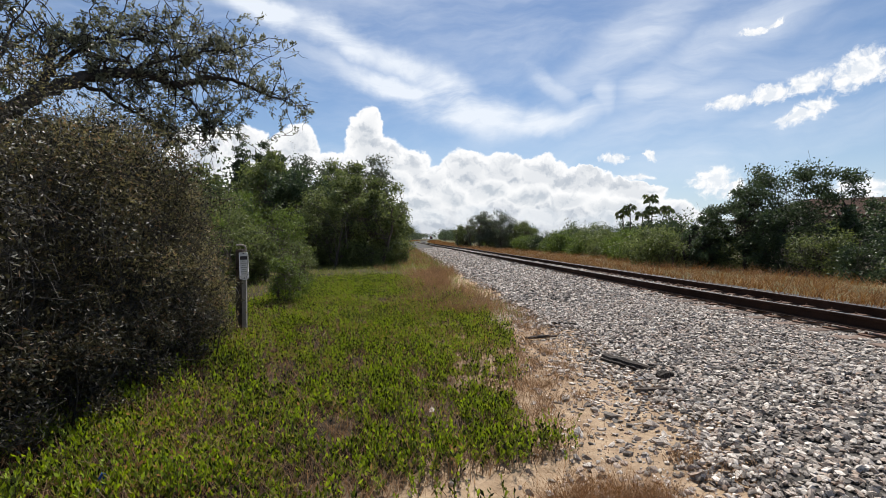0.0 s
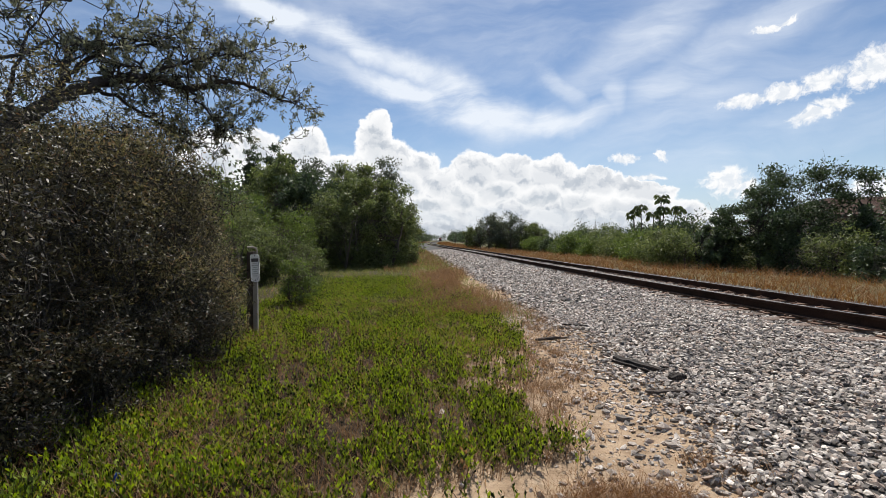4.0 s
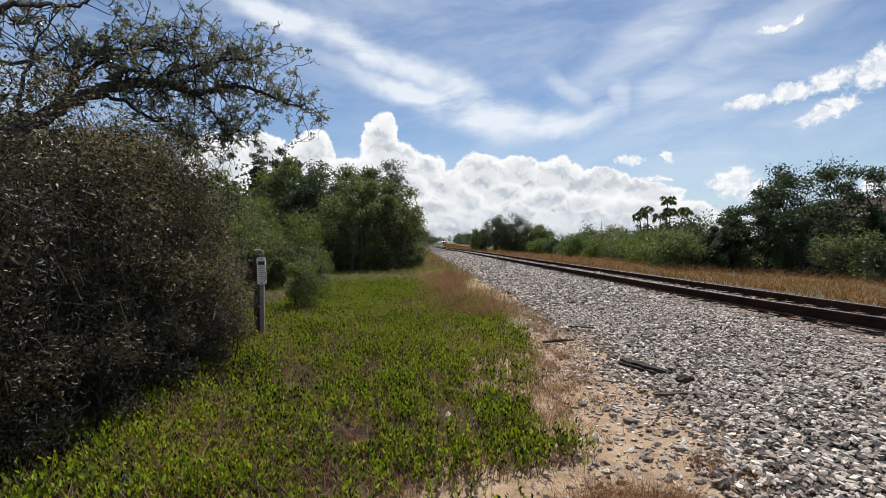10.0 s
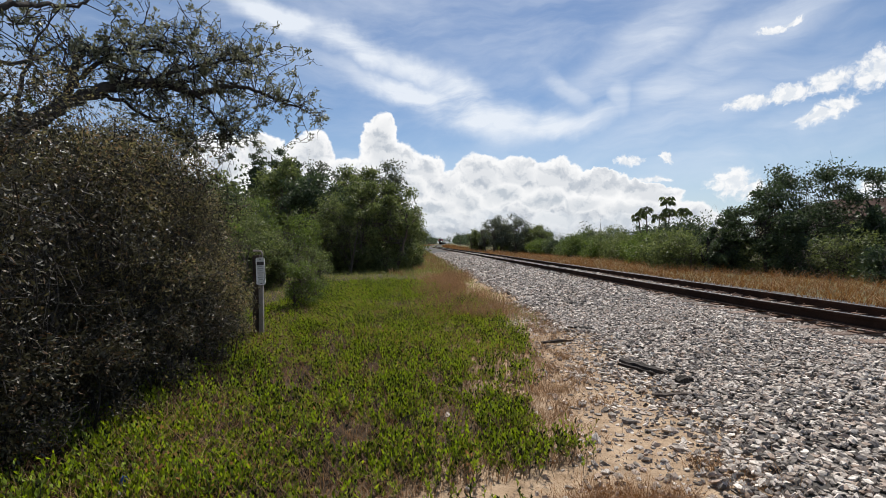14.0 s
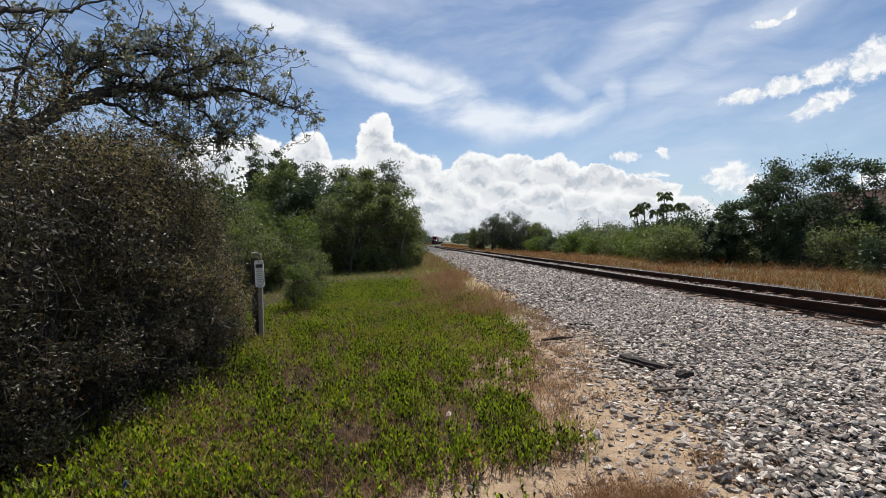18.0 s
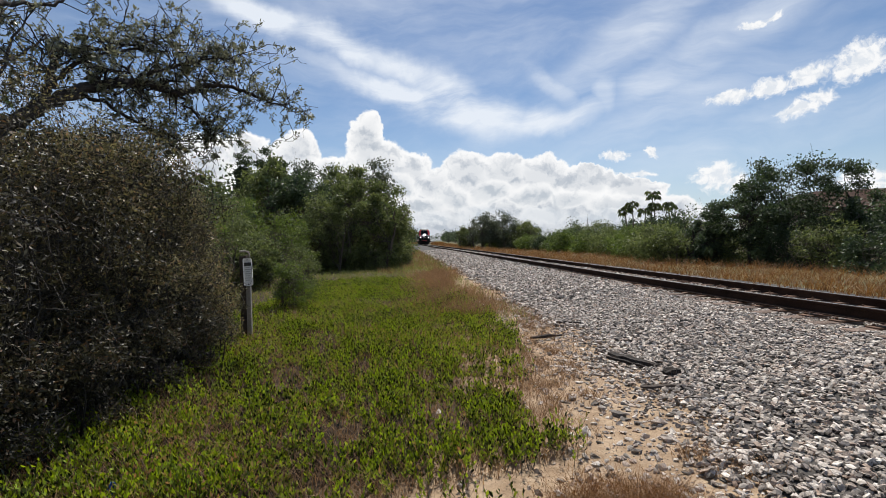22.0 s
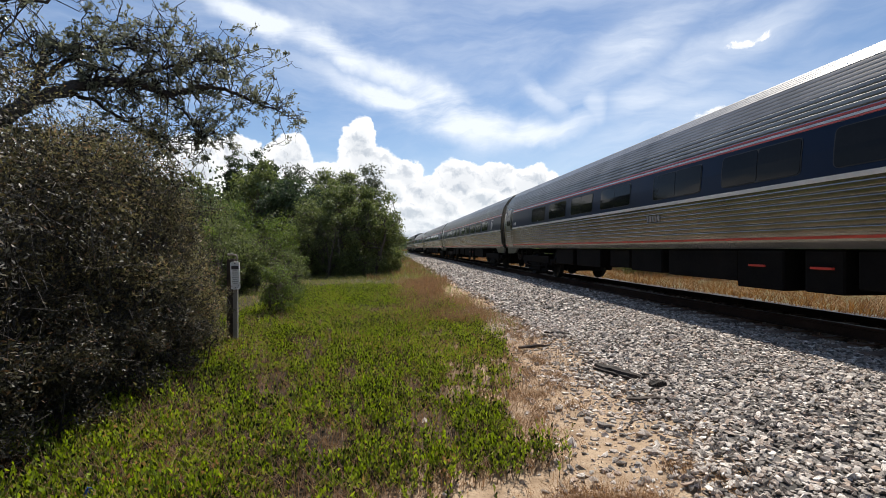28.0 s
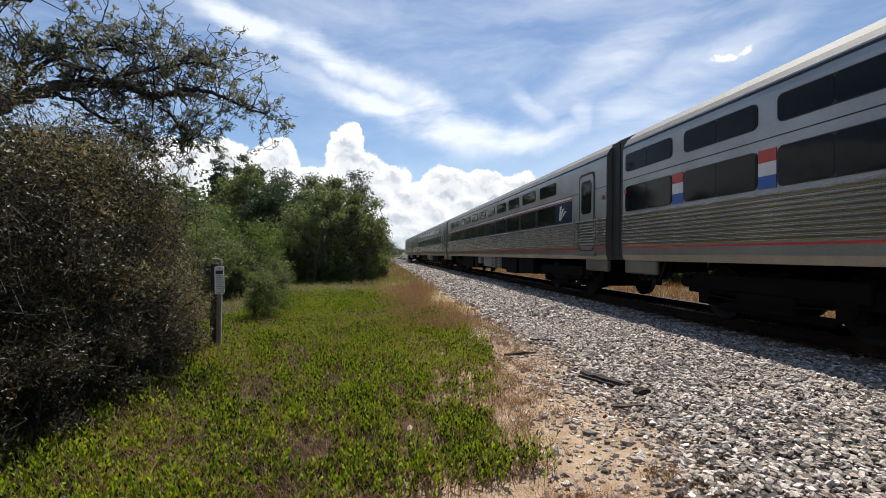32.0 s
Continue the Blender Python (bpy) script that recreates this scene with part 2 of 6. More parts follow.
def ground_material():
    """Sand along the verge, leaf litter darkened as shade, turf soil towards the thickets."""
    m, nt, b, N, L = node_mat("ground_sand_and_soil")
    at = N("ShaderNodeTexCoord").outputs["Object"]
    sep = N("ShaderNodeSeparateXYZ")
    L(at, sep.inputs[0])

    def tex(scale, detail=6, rough=0.6):
        n = N("ShaderNodeTexNoise")
        L(at, n.inputs["Vector"])
        n.inputs["Scale"].default_value, n.inputs["Detail"].default_value, n.inputs["Roughness"].default_value = scale, detail, rough
        return n.outputs[0]

    def blend(f, a, c):
        n = N("ShaderNodeMix")
        n.data_type = "RGBA"
        L(f, n.inputs[0]), L(a, n.inputs[6]), L(c, n.inputs[7])
        return n.outputs[2]

    def ranged(v, lo, hi):
        n = N("ShaderNodeMapRange")
        n.interpolation_type = "SMOOTHSTEP"
        L(v, n.inputs[0])
        n.inputs[1].default_value, n.inputs[2].default_value = lo, hi
        return n.outputs[0]

    sand = ramp_node(N, L, tex(5.0), [(0.3, (0.25, 0.17, 0.105)), (0.55, (0.40, 0.29, 0.19)), (0.75, (0.50, 0.38, 0.26))])
    grit = ramp_node(N, L, tex(90.0, 2), [(0.38, (0.13, 0.09, 0.06)), (0.5, (0.48, 0.36, 0.25))])
    sand = blend(ranged(tex(9.0), 0.52, 0.72), sand, grit)
    # near-black litter: shade of the gaps between plants is in its colour
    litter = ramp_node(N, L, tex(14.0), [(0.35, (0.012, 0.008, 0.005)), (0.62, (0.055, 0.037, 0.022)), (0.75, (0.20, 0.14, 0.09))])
    turf = ramp_node(N, L, tex(0.35), [(0.35, (0.06, 0.07, 0.03)), (0.6, (0.16, 0.13, 0.06)), (0.75, (0.24, 0.17, 0.09))])
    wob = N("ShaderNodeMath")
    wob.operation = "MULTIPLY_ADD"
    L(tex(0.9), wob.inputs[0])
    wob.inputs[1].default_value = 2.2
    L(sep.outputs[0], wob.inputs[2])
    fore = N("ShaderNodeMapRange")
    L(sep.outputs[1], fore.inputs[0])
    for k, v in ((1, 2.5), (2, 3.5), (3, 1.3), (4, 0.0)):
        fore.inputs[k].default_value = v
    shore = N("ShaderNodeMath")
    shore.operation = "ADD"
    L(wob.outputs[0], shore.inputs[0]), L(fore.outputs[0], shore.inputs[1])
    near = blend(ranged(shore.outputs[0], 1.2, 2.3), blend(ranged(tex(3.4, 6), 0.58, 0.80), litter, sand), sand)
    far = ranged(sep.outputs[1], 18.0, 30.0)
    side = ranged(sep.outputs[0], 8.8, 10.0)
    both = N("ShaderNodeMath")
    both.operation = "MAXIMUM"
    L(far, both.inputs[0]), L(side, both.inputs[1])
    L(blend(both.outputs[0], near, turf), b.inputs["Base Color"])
    b.inputs["Roughness"].default_value, b.inputs["Specular IOR Level"].default_value = 0.95, 0.2
    bp = N("ShaderNodeBump")
    bp.inputs["Strength"].default_value, bp.inputs["Distance"].default_value = 0.7, 0.03
    L(tex(22.0), bp.inputs["Height"])
    L(bp.outputs[0], b.inputs["Normal"])
    return m


def stone_material():
    """Crushed granite: every stone its own grey, a few brown or rosy."""
    m, nt, b, N, L = node_mat("crushed_granite")
    rnd = N("ShaderNodeNewGeometry").outputs["Random Per Island"]
    obj = N("ShaderNodeObjectInfo").outputs["Random"]
    add = N("ShaderNodeMath")
    add.operation = "ADD"
    L(rnd, add.inputs[0]), L(obj, add.inputs[1])
    fr = N("ShaderNodeMath")
    fr.operation = "FRACT"
    L(add.outputs[0], fr.inputs[0])
    base = ramp_node(N, L, fr.outputs[0], [(0.0, (0.09, 0.08, 0.072)), (0.25, (0.26, 0.236, 0.215)), (0.5, (0.45, 0.41, 0.375)), (0.68, (0.37, 0.285, 0.23)), (0.8, (0.55, 0.51, 0.475)), (1.0, (0.78, 0.74, 0.69))])
    n = N("ShaderNodeTexNoise")
    L(N("ShaderNodeTexCoord").outputs["Object"], n.inputs["Vector"])
    n.inputs["Scale"].default_value, n.inputs["Detail"].default_value = 45.0, 4
    spots = ramp_node(N, L, n.outputs[0], [(0.35, (0.62, 0.585, 0.54)), (0.65, (1.20, 1.15, 1.09))])
    mx = N("ShaderNodeMix")
    mx.data_type, mx.blend_type = "RGBA", "MULTIPLY"
    mx.inputs[0].default_value = 1.0
    L(base, mx.inputs[6]), L(spots, mx.inputs[7])
    L(mx.outputs[2], b.inputs["Base Color"])
    b.inputs["Roughness"].default_value, b.inputs["Specular IOR Level"].default_value = 0.75, 0.4
    bp = N("ShaderNodeBump")
    bp.inputs["Strength"].default_value, bp.inputs["Distance"].default_value = 0.4, 0.006
    L(n.outputs[0], bp.inputs["Height"])
    L(bp.outputs[0], b.inputs["Normal"])
    return m


M_GROUND = ground_material()
M_STONE = stone_material()
# bed much darker than the stones: shade between them is in its colour
M_BED = surface("ballast_gap_shade", (0.012, 0.010, 0.009), (0.09, 0.08, 0.07), 6, 30, 0.9, bump=1.0)
M_RUST = surface("rusted_rail_steel", (0.016, 0.010, 0.007), (0.058, 0.032, 0.022), 2, 40, 0.85, 0.0, 0.3, spec=0.12)
M_SHINE = surface("polished_rail_head", (0.12, 0.115, 0.11), (0.20, 0.195, 0.19), 1, 50, 0.45, 1.0, 0.05)
M_TIE = surface("weathered_tie_wood", (0.06, 0.04, 0.03), (0.24, 0.165, 0.125), 5, 45, 0.9, bump=0.8, piece=0.3)
M_PLATE = surface("rusty_tie_plate", (0.06, 0.03, 0.02), (0.19, 0.10, 0.06), 4, 60, 0.8, 0.2)
M_BARK = surface("grey_brown_bark", (0.035, 0.028, 0.022), (0.13, 0.105, 0.085), 4, 40, 0.95, bump=1.0)
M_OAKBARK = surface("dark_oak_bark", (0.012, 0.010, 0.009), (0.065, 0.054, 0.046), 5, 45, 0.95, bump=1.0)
M_TWIG = surface("grey_twig", (0.04, 0.032, 0.026), (0.125, 0.105, 0.085), 4, 40, 0.9)
M_DRYTWIG = surface("dry_grey_twig", (0.014, 0.012, 0.010), (0.075, 0.065, 0.055), 9, 40, 0.9)
M_OAK = leafy("oak_leaf", (0.05, 0.055, 0.035), (0.24, 0.245, 0.16), (0.28, 0.23, 0.15), 0.36, 0.36)
# one scrub leaf, coloured dark for shaded shrubs and paler for sunlit ones
M_SHADED_SCRUB = leafy("shaded_scrub_leaf", (0.006, 0.006, 0.004), (0.085, 0.078, 0.042), (0.13, 0.08, 0.045), 0.2, 0.52, 0.3, True)
M_LIT_SCRUB = leafy("lit_scrub_leaf", (0.014, 0.014, 0.007), (0.23, 0.205, 0.10), (0.27, 0.18, 0.10), 0.34, 0.50, 0.3, True)
M_WAX = leafy("bush_leaf", (0.022, 0.034, 0.011), (0.185, 0.215, 0.078), None, 0.34, 0.55)
M_BRIGHT = leafy("light_green_leaf", (0.03, 0.048, 0.012), (0.16, 0.21, 0.052), None, 0.36, 0.55)
M_DARK = leafy("dark_green_leaf", (0.014, 0.024, 0.012), (0.080, 0.110, 0.050), None, 0.28, 0.50)
M_GREY = leafy("grey_green_leaf", (0.04, 0.05, 0.034), (0.14, 0.155, 0.105), None, 0.3)
# near-black dark end stands for shade between the sprigs
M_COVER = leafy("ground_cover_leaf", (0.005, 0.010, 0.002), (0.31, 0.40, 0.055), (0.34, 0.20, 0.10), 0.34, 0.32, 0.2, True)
M_STRAW = leafy("dry_straw", (0.085, 0.040, 0.016), (0.27, 0.140, 0.058), (0.46, 0.34, 0.22), 0.3, 0.7, 0.2)
M_RUSSET = leafy("russet_grass", (0.09, 0.052, 0.030), (0.33, 0.205, 0.115), (0.42, 0.31, 0.19), 0.3, 0.7)
M_GRASS = leafy("yellow_green_grass", (0.08, 0.10, 0.025), (0.24, 0.26, 0.075), (0.38, 0.27, 0.14), 0.35, 0.6, 0.55)
M_STEEL = surface("fluted_stainless_steel", (0.24, 0.225, 0.203), (0.42, 0.397, 0.362), 1.2, 30, 0.25, 0.95, 0.04)
M_STEEL_DULL = surface("dull_stainless_panel", (0.23, 0.222, 0.210), (0.36, 0.350, 0.334), 1.2, 30, 0.36, 0.85, 0.04)
# side steel again, darker and rougher to hold down the roof's sun glare
M_STEEL_ROOF = surface("darker_fluted_roof_steel", (0.15, 0.143, 0.134), (0.27, 0.258, 0.243), 1.2, 30, 0.36, 0.9, 0.04)
M_TALLROOF = surface("grey_painted_car_roof", (0.10, 0.10, 0.098), (0.17, 0.168, 0.165), 1.5, 30, 0.65, 0.1, spec=0.25)
M_BLUE = surface("dark_blue_band_paint", (0.003, 0.012, 0.036), (0.005, 0.018, 0.052), 1, 30, 0.3, 0.0, 0.02, spec=0.10)
M_NAVY = surface("navy_gloss_paint", (0.002, 0.013, 0.050), (0.003, 0.018, 0.066), 1, 30, 0.05, 0.0, 0.0, spec=0.15)
M_RED = surface("red_stripe_paint", (0.42, 0.03, 0.02), (0.62, 0.055, 0.035), 1.5, 30, 0.4, bump=0.05)
M_CABRED = surface("cab_red_paint", (0.50, 0.035, 0.03), (0.68, 0.06, 0.05), 1.5, 30, 0.25, bump=0.03, coat=0.5)
M_WHITE = surface("white_stripe_paint", (0.62, 0.61, 0.58), (0.82, 0.81, 0.79), 1.5, 30, 0.45, bump=0.05)
M_STRIPEBLUE = surface("bright_blue_stripe_paint", (0.02, 0.08, 0.32), (0.03, 0.12, 0.45), 1.5, 30, 0.4, bump=0.05)
M_GLASS = surface("dark_tinted_glass", (0.006, 0.007, 0.009), (0.014, 0.016, 0.019), 1, 20, 0.05, 0.0, 0.0, spec=0.10)
M_BLACK = surface("black_frame_rubber", (0.012, 0.012, 0.012), (0.035, 0.034, 0.033), 3, 40, 0.6)
# grime darkened further: shade under the cars is put into the base
M_UNDER = surface("grimy_shaded_underframe", (0.0018, 0.0016, 0.0015), (0.009, 0.0075, 0.0065), 2, 25, 0.9, 0.0, spec=0.15)
M_WHEEL = surface("worn_wheel_steel", (0.008, 0.007, 0.006), (0.03, 0.026, 0.023), 4, 30, 0.75, 0.2)
M_GREYBOX = surface("grey_equipment_paint", (0.16, 0.155, 0.15), (0.32, 0.31, 0.30), 2, 30, 0.6)
M_ROOFGREY = surface("grey_roof_paint", (0.06, 0.06, 0.062), (0.13, 0.13, 0.13), 1.5, 30, 0.55, 0.1)
M_GRILLE = surface("black_grille", (0.003, 0.003, 0.0035), (0.008, 0.008, 0.009), 3, 60, 0.6, spec=0.2)
M_YELLOW = surface("safety_yellow_paint", (0.55, 0.30, 0.02), (0.75, 0.45, 0.04), 3, 40, 0.5)
M_LAMP = glowing("lit_headlamp", (1.0, 0.93, 0.78), 90.0)
M_POST = surface("weathered_post_wood", (0.03, 0.022, 0.017), (0.12, 0.09, 0.07), 4, 50, 0.9, bump=0.7)
M_SIGN = surface("faded_white_sign", (0.78, 0.77, 0.75), (0.90, 0.89, 0.87), 6, 60, 0.55)
M_INK = surface("dark_sign_ink", (0.03, 0.03, 0.03), (0.09, 0.08, 0.08), 6, 60, 0.6)
M_ROOF = surface("brown_shingle_roof", (0.035, 0.022, 0.017), (0.095, 0.062, 0.048), 2, 30, 0.95, bump=0.6, spec=0.05)
M_STUCCO = surface("tan_stucco_wall", (0.38, 0.31, 0.24), (0.52, 0.44, 0.35), 2, 40, 0.9)
M_OLDWOOD = surface("charred_grey_wood", (0.010, 0.008, 0.006), (0.055, 0.042, 0.034), 6, 50, 0.95, bump=1.0)
M_BLUEBAG = surface("blue_plastic_scrap", (0.01, 0.06, 0.45), (0.03, 0.13, 0.65), 8, 60, 0.35)

# ---- building helpers ----


def mesh_of(name, verts, faces, mats, smooth=False, index=None):
    me = bpy.data.meshes.new(name)
    me.from_pydata([tuple(v) for v in verts], [], [tuple(f) for f in faces])
    for m in mats if isinstance(mats, (list, tuple)) else [mats]:
        me.materials.append(m)
    if index is not None:
        me.polygons.foreach_set("material_index", index)
    me.polygons.foreach_set("use_smooth", [bool(smooth)] * len(me.polygons))
    me.update()
    return me


def quad_mesh(name, verts, mat, smooth=False):
    """A mesh of loose quads from an array (n, 4, 3)."""
    v = np.asarray(verts, dtype=np.float32)
    n = len(v)
    me = bpy.data.meshes.new(name)
    me.vertices.add(4 * n), me.loops.add(4 * n), me.polygons.add(n)
    me.vertices.foreach_set("co", v.reshape(-1))
    me.loops.foreach_set("vertex_index", np.arange(4 * n, dtype=np.int32))
    me.polygons.foreach_set("loop_start", np.arange(0, 4 * n, 4, dtype=np.int32))
    me.polygons.foreach_set("loop_total", np.full(n, 4, dtype=np.int32))
    me.materials.append(mat)
    me.update(calc_edges=True)
    return me


def shared_mesh(name, verts, faces, mat, smooth=False):
    """A mesh from arrays of points (n, 3) and of faces (m, k), all with k corners."""
    v, f = np.asarray(verts, dtype=np.float32), np.asarray(faces, dtype=np.int32)
    me = bpy.data.meshes.new(name)
    me.vertices.add(len(v)), me.loops.add(f.size), me.polygons.add(len(f))
    me.vertices.foreach_set("co", v.reshape(-1))
    me.loops.foreach_set("vertex_index", f.reshape(-1))
    me.polygons.foreach_set("loop_start", np.arange(0, f.size, f.shape[1], dtype=np.int32))
    me.polygons.foreach_set("loop_total", np.full(len(f), f.shape[1], dtype=np.int32))
    me.polygons.foreach_set("use_smooth", np.full(len(f), bool(smooth)))
    me.materials.append(mat)
    me.update(calc_edges=True)
    return me


def hang(name, me, parent=None, label="", at=None):
    """Links a mesh as one object under a thing or a part."""
    ob = new(name, me)
    ob.parent = parent
    if at is not None:
        ob.matrix_basis = at
    return tagged(ob, label)


def box_mesh(name, size, mat, bevel=0.0, at=(0, 0, 0)):
    bm = bmesh.new()
    bmesh.ops.create_cube(bm, size=1.0, matrix=Matrix.Translation(at) @ Matrix.Diagonal((*size, 1)))
    if bevel:
        bmesh.ops.bevel(bm, geom=bm.edges[:], offset=bevel, segments=1, affect="EDGES")
    me = bpy.data.meshes.new(name)
    bm.to_mesh(me)
    bm.free()
    me.materials.append(mat)
    return me


def boxes_mesh(name, boxes, mat, bevel=0.0):
    """One part made of several blocks: (x0, x1, y0, y1, z0, z1)."""
    bm = bmesh.new()
    for x0, x1, y0, y1, z0, z1 in boxes:
        g = bmesh.ops.create_cube(bm, size=1.0, matrix=Matrix.Translation(((x0 + x1) / 2, (y0 + y1) / 2, (z0 + z1) / 2)) @ Matrix.Diagonal((abs(x1 - x0), abs(y1 - y0), abs(z1 - z0), 1)))
        if bevel:
            edges = {e for v in g["verts"] for e in v.link_edges}
            bmesh.ops.bevel(bm, geom=list(edges), offset=bevel, segments=1, affect="EDGES")
    me = bpy.data.meshes.new(name)
    bm.to_mesh(me)
    bm.free()
    me.materials.append(mat)
    return me


def turned_mesh(name, rings, mat, axis="x", sides=20):
    """A body of revolution about an axis: rings of (along, radius)."""
    verts, faces = [], []
    for a, r in rings:
        for k in range(sides):
            c, s = r * math.cos(math.tau * k / sides), r * math.sin(math.tau * k / sides)
            verts.append((a, c, s) if axis == "x" else (c, a, s) if axis == "y" else (c, s, a))
    for i in range(len(rings) - 1):
        for k in range(sides):
            j = (k + 1) % sides
            faces.append((i * sides + k, i * sides + j, (i + 1) * sides + j, (i + 1) * sides + k))
    faces.append(tuple(range(sides))), faces.append(tuple(range((len(rings) - 1) * sides, len(rings) * sides)))
    return mesh_of(name, verts, faces, mat)


def tubes_mesh(name, lines, mat, sides=6):
    """Tapered tubes along polylines: each a list of (point, radius)."""
    V, Fc = [], []
    base = 0
    ring = np.linspace(0, math.tau, sides, endpoint=False)
    cr, sr = np.cos(ring), np.sin(ring)
    for line in lines:
        P = np.array([p for p, _ in line], dtype=float)
        R = np.array([r for _, r in line])
        T = np.gradient(P, axis=0)
        T /= np.linalg.norm(T, axis=1)[:, None] + 1e-9
        ref = np.array([0.0, 0.0, 1.0]) if abs(T[:, 2]).mean() < 0.8 else np.array([1.0, 0.0, 0.0])
        A = np.cross(T, ref)
        A /= np.linalg.norm(A, axis=1)[:, None] + 1e-9
        B = np.cross(T, A)
        V.append((P[:, None] + R[:, None, None] * (A[:, None] * cr[None, :, None] + B[:, None] * sr[None, :, None])).reshape(-1, 3))
        n = len(line)
        i = np.arange(n - 1)[:, None] * sides
        k = np.arange(sides)[None]
        j = (k + 1) % sides
        Fc.append(np.stack([i + k, i + j, i + sides + j, i + sides + k], -1).reshape(-1, 4) + base)
        base += n * sides
    return shared_mesh(name, np.concatenate(V), np.concatenate(Fc), mat, smooth=True)


def unit(v):
    return v / (np.linalg.norm(v, axis=-1, keepdims=True) + 1e-9)


def leaf_quads(rng, pos, length, width, up=0.3, along=None, fold=0.25):
    """Leaves as folded lozenges: base, side, tip, side. along: the way each leaf points."""
    n = len(pos)
    d = rng.normal(size=(n, 3))
    d[:, 2] += up
    d = unit(d)
    if along is not None:
        d = unit(along + 0.35 * d)
    s = unit(np.cross(d, rng.normal(size=(n, 3))))
    nr = np.cross(d, s)
    ln = (length * rng.uniform(0.65, 1.3, n))[:, None]
    wd = (width * rng.uniform(0.7, 1.25, n))[:, None]
    mid = pos + d * ln * 0.5 + nr * wd * fold
    return np.stack([pos, mid + s * wd * 0.5, pos + d * ln, mid - s * wd * 0.5], 1)


def wander(rng, a, b, r0, r1, steps=6, sway=0.12):
    """A crooked branch from a to b, as a tube's points."""
    a, b = np.array(a, float), np.array(b, float)
    L = np.linalg.norm(b - a)
    t = np.linspace(0, 1, steps + 1)
    off = np.cumsum(rng.normal(size=(steps + 1, 3)), 0)
    off -= off[0] + (off[-1] - off[0]) * t[:, None]
    P = a + (b - a) * t[:, None] + off * sway * L / steps
    P[:, 2] += 0.10 * L * np.sin(math.pi * t)
    return [(P[k], r0 + (r1 - r0) * t[k]) for k in range(steps + 1)]


def plant(name, label, category, base, top, radii, clumps, leaves, leaf, leaf_mat, seed, bark=M_BARK, trunk_r=0.1, stems=1, trunk_to=0.35, spread=0.3, twigs=3, group="", hollow=0.45, lean=(0, 0), flat=0.75):
    """A tree or shrub: trunk and limbs in one mesh, crown of single leaves in clumps.
    base: foot; top: height; radii: of the crown's body; leaf: (length, width)."""
    rng = np.random.default_rng(seed)
    root = tagged(new(name), label, category, group)
    root.location = base
    rx, ry, rz = radii
    centre = np.array([lean[0], lean[1], top - rz])
    u = unit(rng.normal(size=(clumps, 3)))
    rad = rng.uniform(hollow, 1.0, clumps) ** 0.6 * (0.85 + 0.3 * rng.random(clumps))
    C = centre + u * rad[:, None] * np.array([rx, ry, rz])
    C[:, 2] = np.maximum(C[:, 2], 0.12 * top * rng.random(clumps) + 0.05)
    lines = []
    feet = [np.array([rng.normal() * 0.35 * rx * (stems > 1), rng.normal() * 0.35 * ry * (stems > 1), -0.05]) for _ in range(stems)]
    joints = []
    for f in feet:
        head = np.array([f[0] * 1.5 + lean[0] * 0.7, f[1] * 1.5 + lean[1] * 0.7, top * (0.72 if stems == 1 else 0.6)])
        ln = wander(rng, f, head, trunk_r, trunk_r * 0.3, 8, 0.18)
        lines.append(ln)
        joints.append(ln)
    for c in C:
        ln = joints[rng.integers(len(joints))]
        lo = int(len(ln) * trunk_to)
        k = rng.integers(lo, len(ln))
        p, r = ln[k]
        br = wander(rng, p, c, max(r * 0.4, 0.0035), 0.0025 + trunk_r * 0.03, 7, 0.8 if stems > 1 else 0.45)
        lines.append(br)
        for _ in range(twigs):
            e = c + rng.normal(size=3) * spread * np.array([1, 1, flat]) * min(rx, ry) * 0.9
            lines.append(wander(rng, br[rng.integers(4, 8)][0], e, 0.0025 + trunk_r * 0.03, 0.0015, 4, 0.9))
    hang("trunk", tubes_mesh("trunk", lines, bark, 5 if trunk_r > 0.08 else 3), root)
    who = rng.integers(0, clumps, leaves)
    size = rng.uniform(0.6, 1.3, clumps)
    scatter = rng.normal(size=(leaves, 3))
    scatter *= (np.abs(rng.normal(size=leaves)) ** 0.4 / (np.linalg.norm(scatter, axis=1) + 1e-6))[:, None]
    pos = C[who] + scatter * (size[who] * spread * min(rx, ry))[:, None] * np.array([1, 1, flat])
    pos[:, 2] = np.maximum(pos[:, 2], 0.03 + 0.1 * rng.random(leaves))
    hang("crown", quad_mesh("crown", leaf_quads(rng, pos, leaf[0], leaf[1], 0.15), leaf_mat), root)
    return root


def blades(rng, xy, z, height, width, lean=0.35, segs=2):
    """Grass blades: tapered bent strips, as quads."""
    n = len(xy)
    h = height * rng.uniform(0.55, 1.2, n)
    a = rng.uniform(0, math.tau, n)
    bend = np.stack([np.cos(a), np.sin(a), np.zeros(n)], 1) * (lean * h * rng.uniform(0.3, 1.6, n))[:, None]
    b = rng.uniform(0, math.tau, n)
    side = np.stack([np.cos(b), np.sin(b), np.zeros(n)], 1) * (width / 2)
    foot = np.column_stack([xy, z])
    out = []
    for k in range(segs):
        t0, t1 = k / segs, (k + 1) / segs
        p0 = foot + bend * t0 ** 2 + np.array([0, 0, 1.0]) * (h * t0)[:, None]
        p1 = foot + bend * t1 ** 2 + np.array([0, 0, 1.0]) * (h * t1)[:, None]
        w0, w1 = 1 - 0.75 * t0, 1 - 0.75 * t1
        out.append(np.stack([p0 - side * w0, p0 + side * w0, p1 + side * w1, p1 - side * w1], 1))
    return np.concatenate(out)


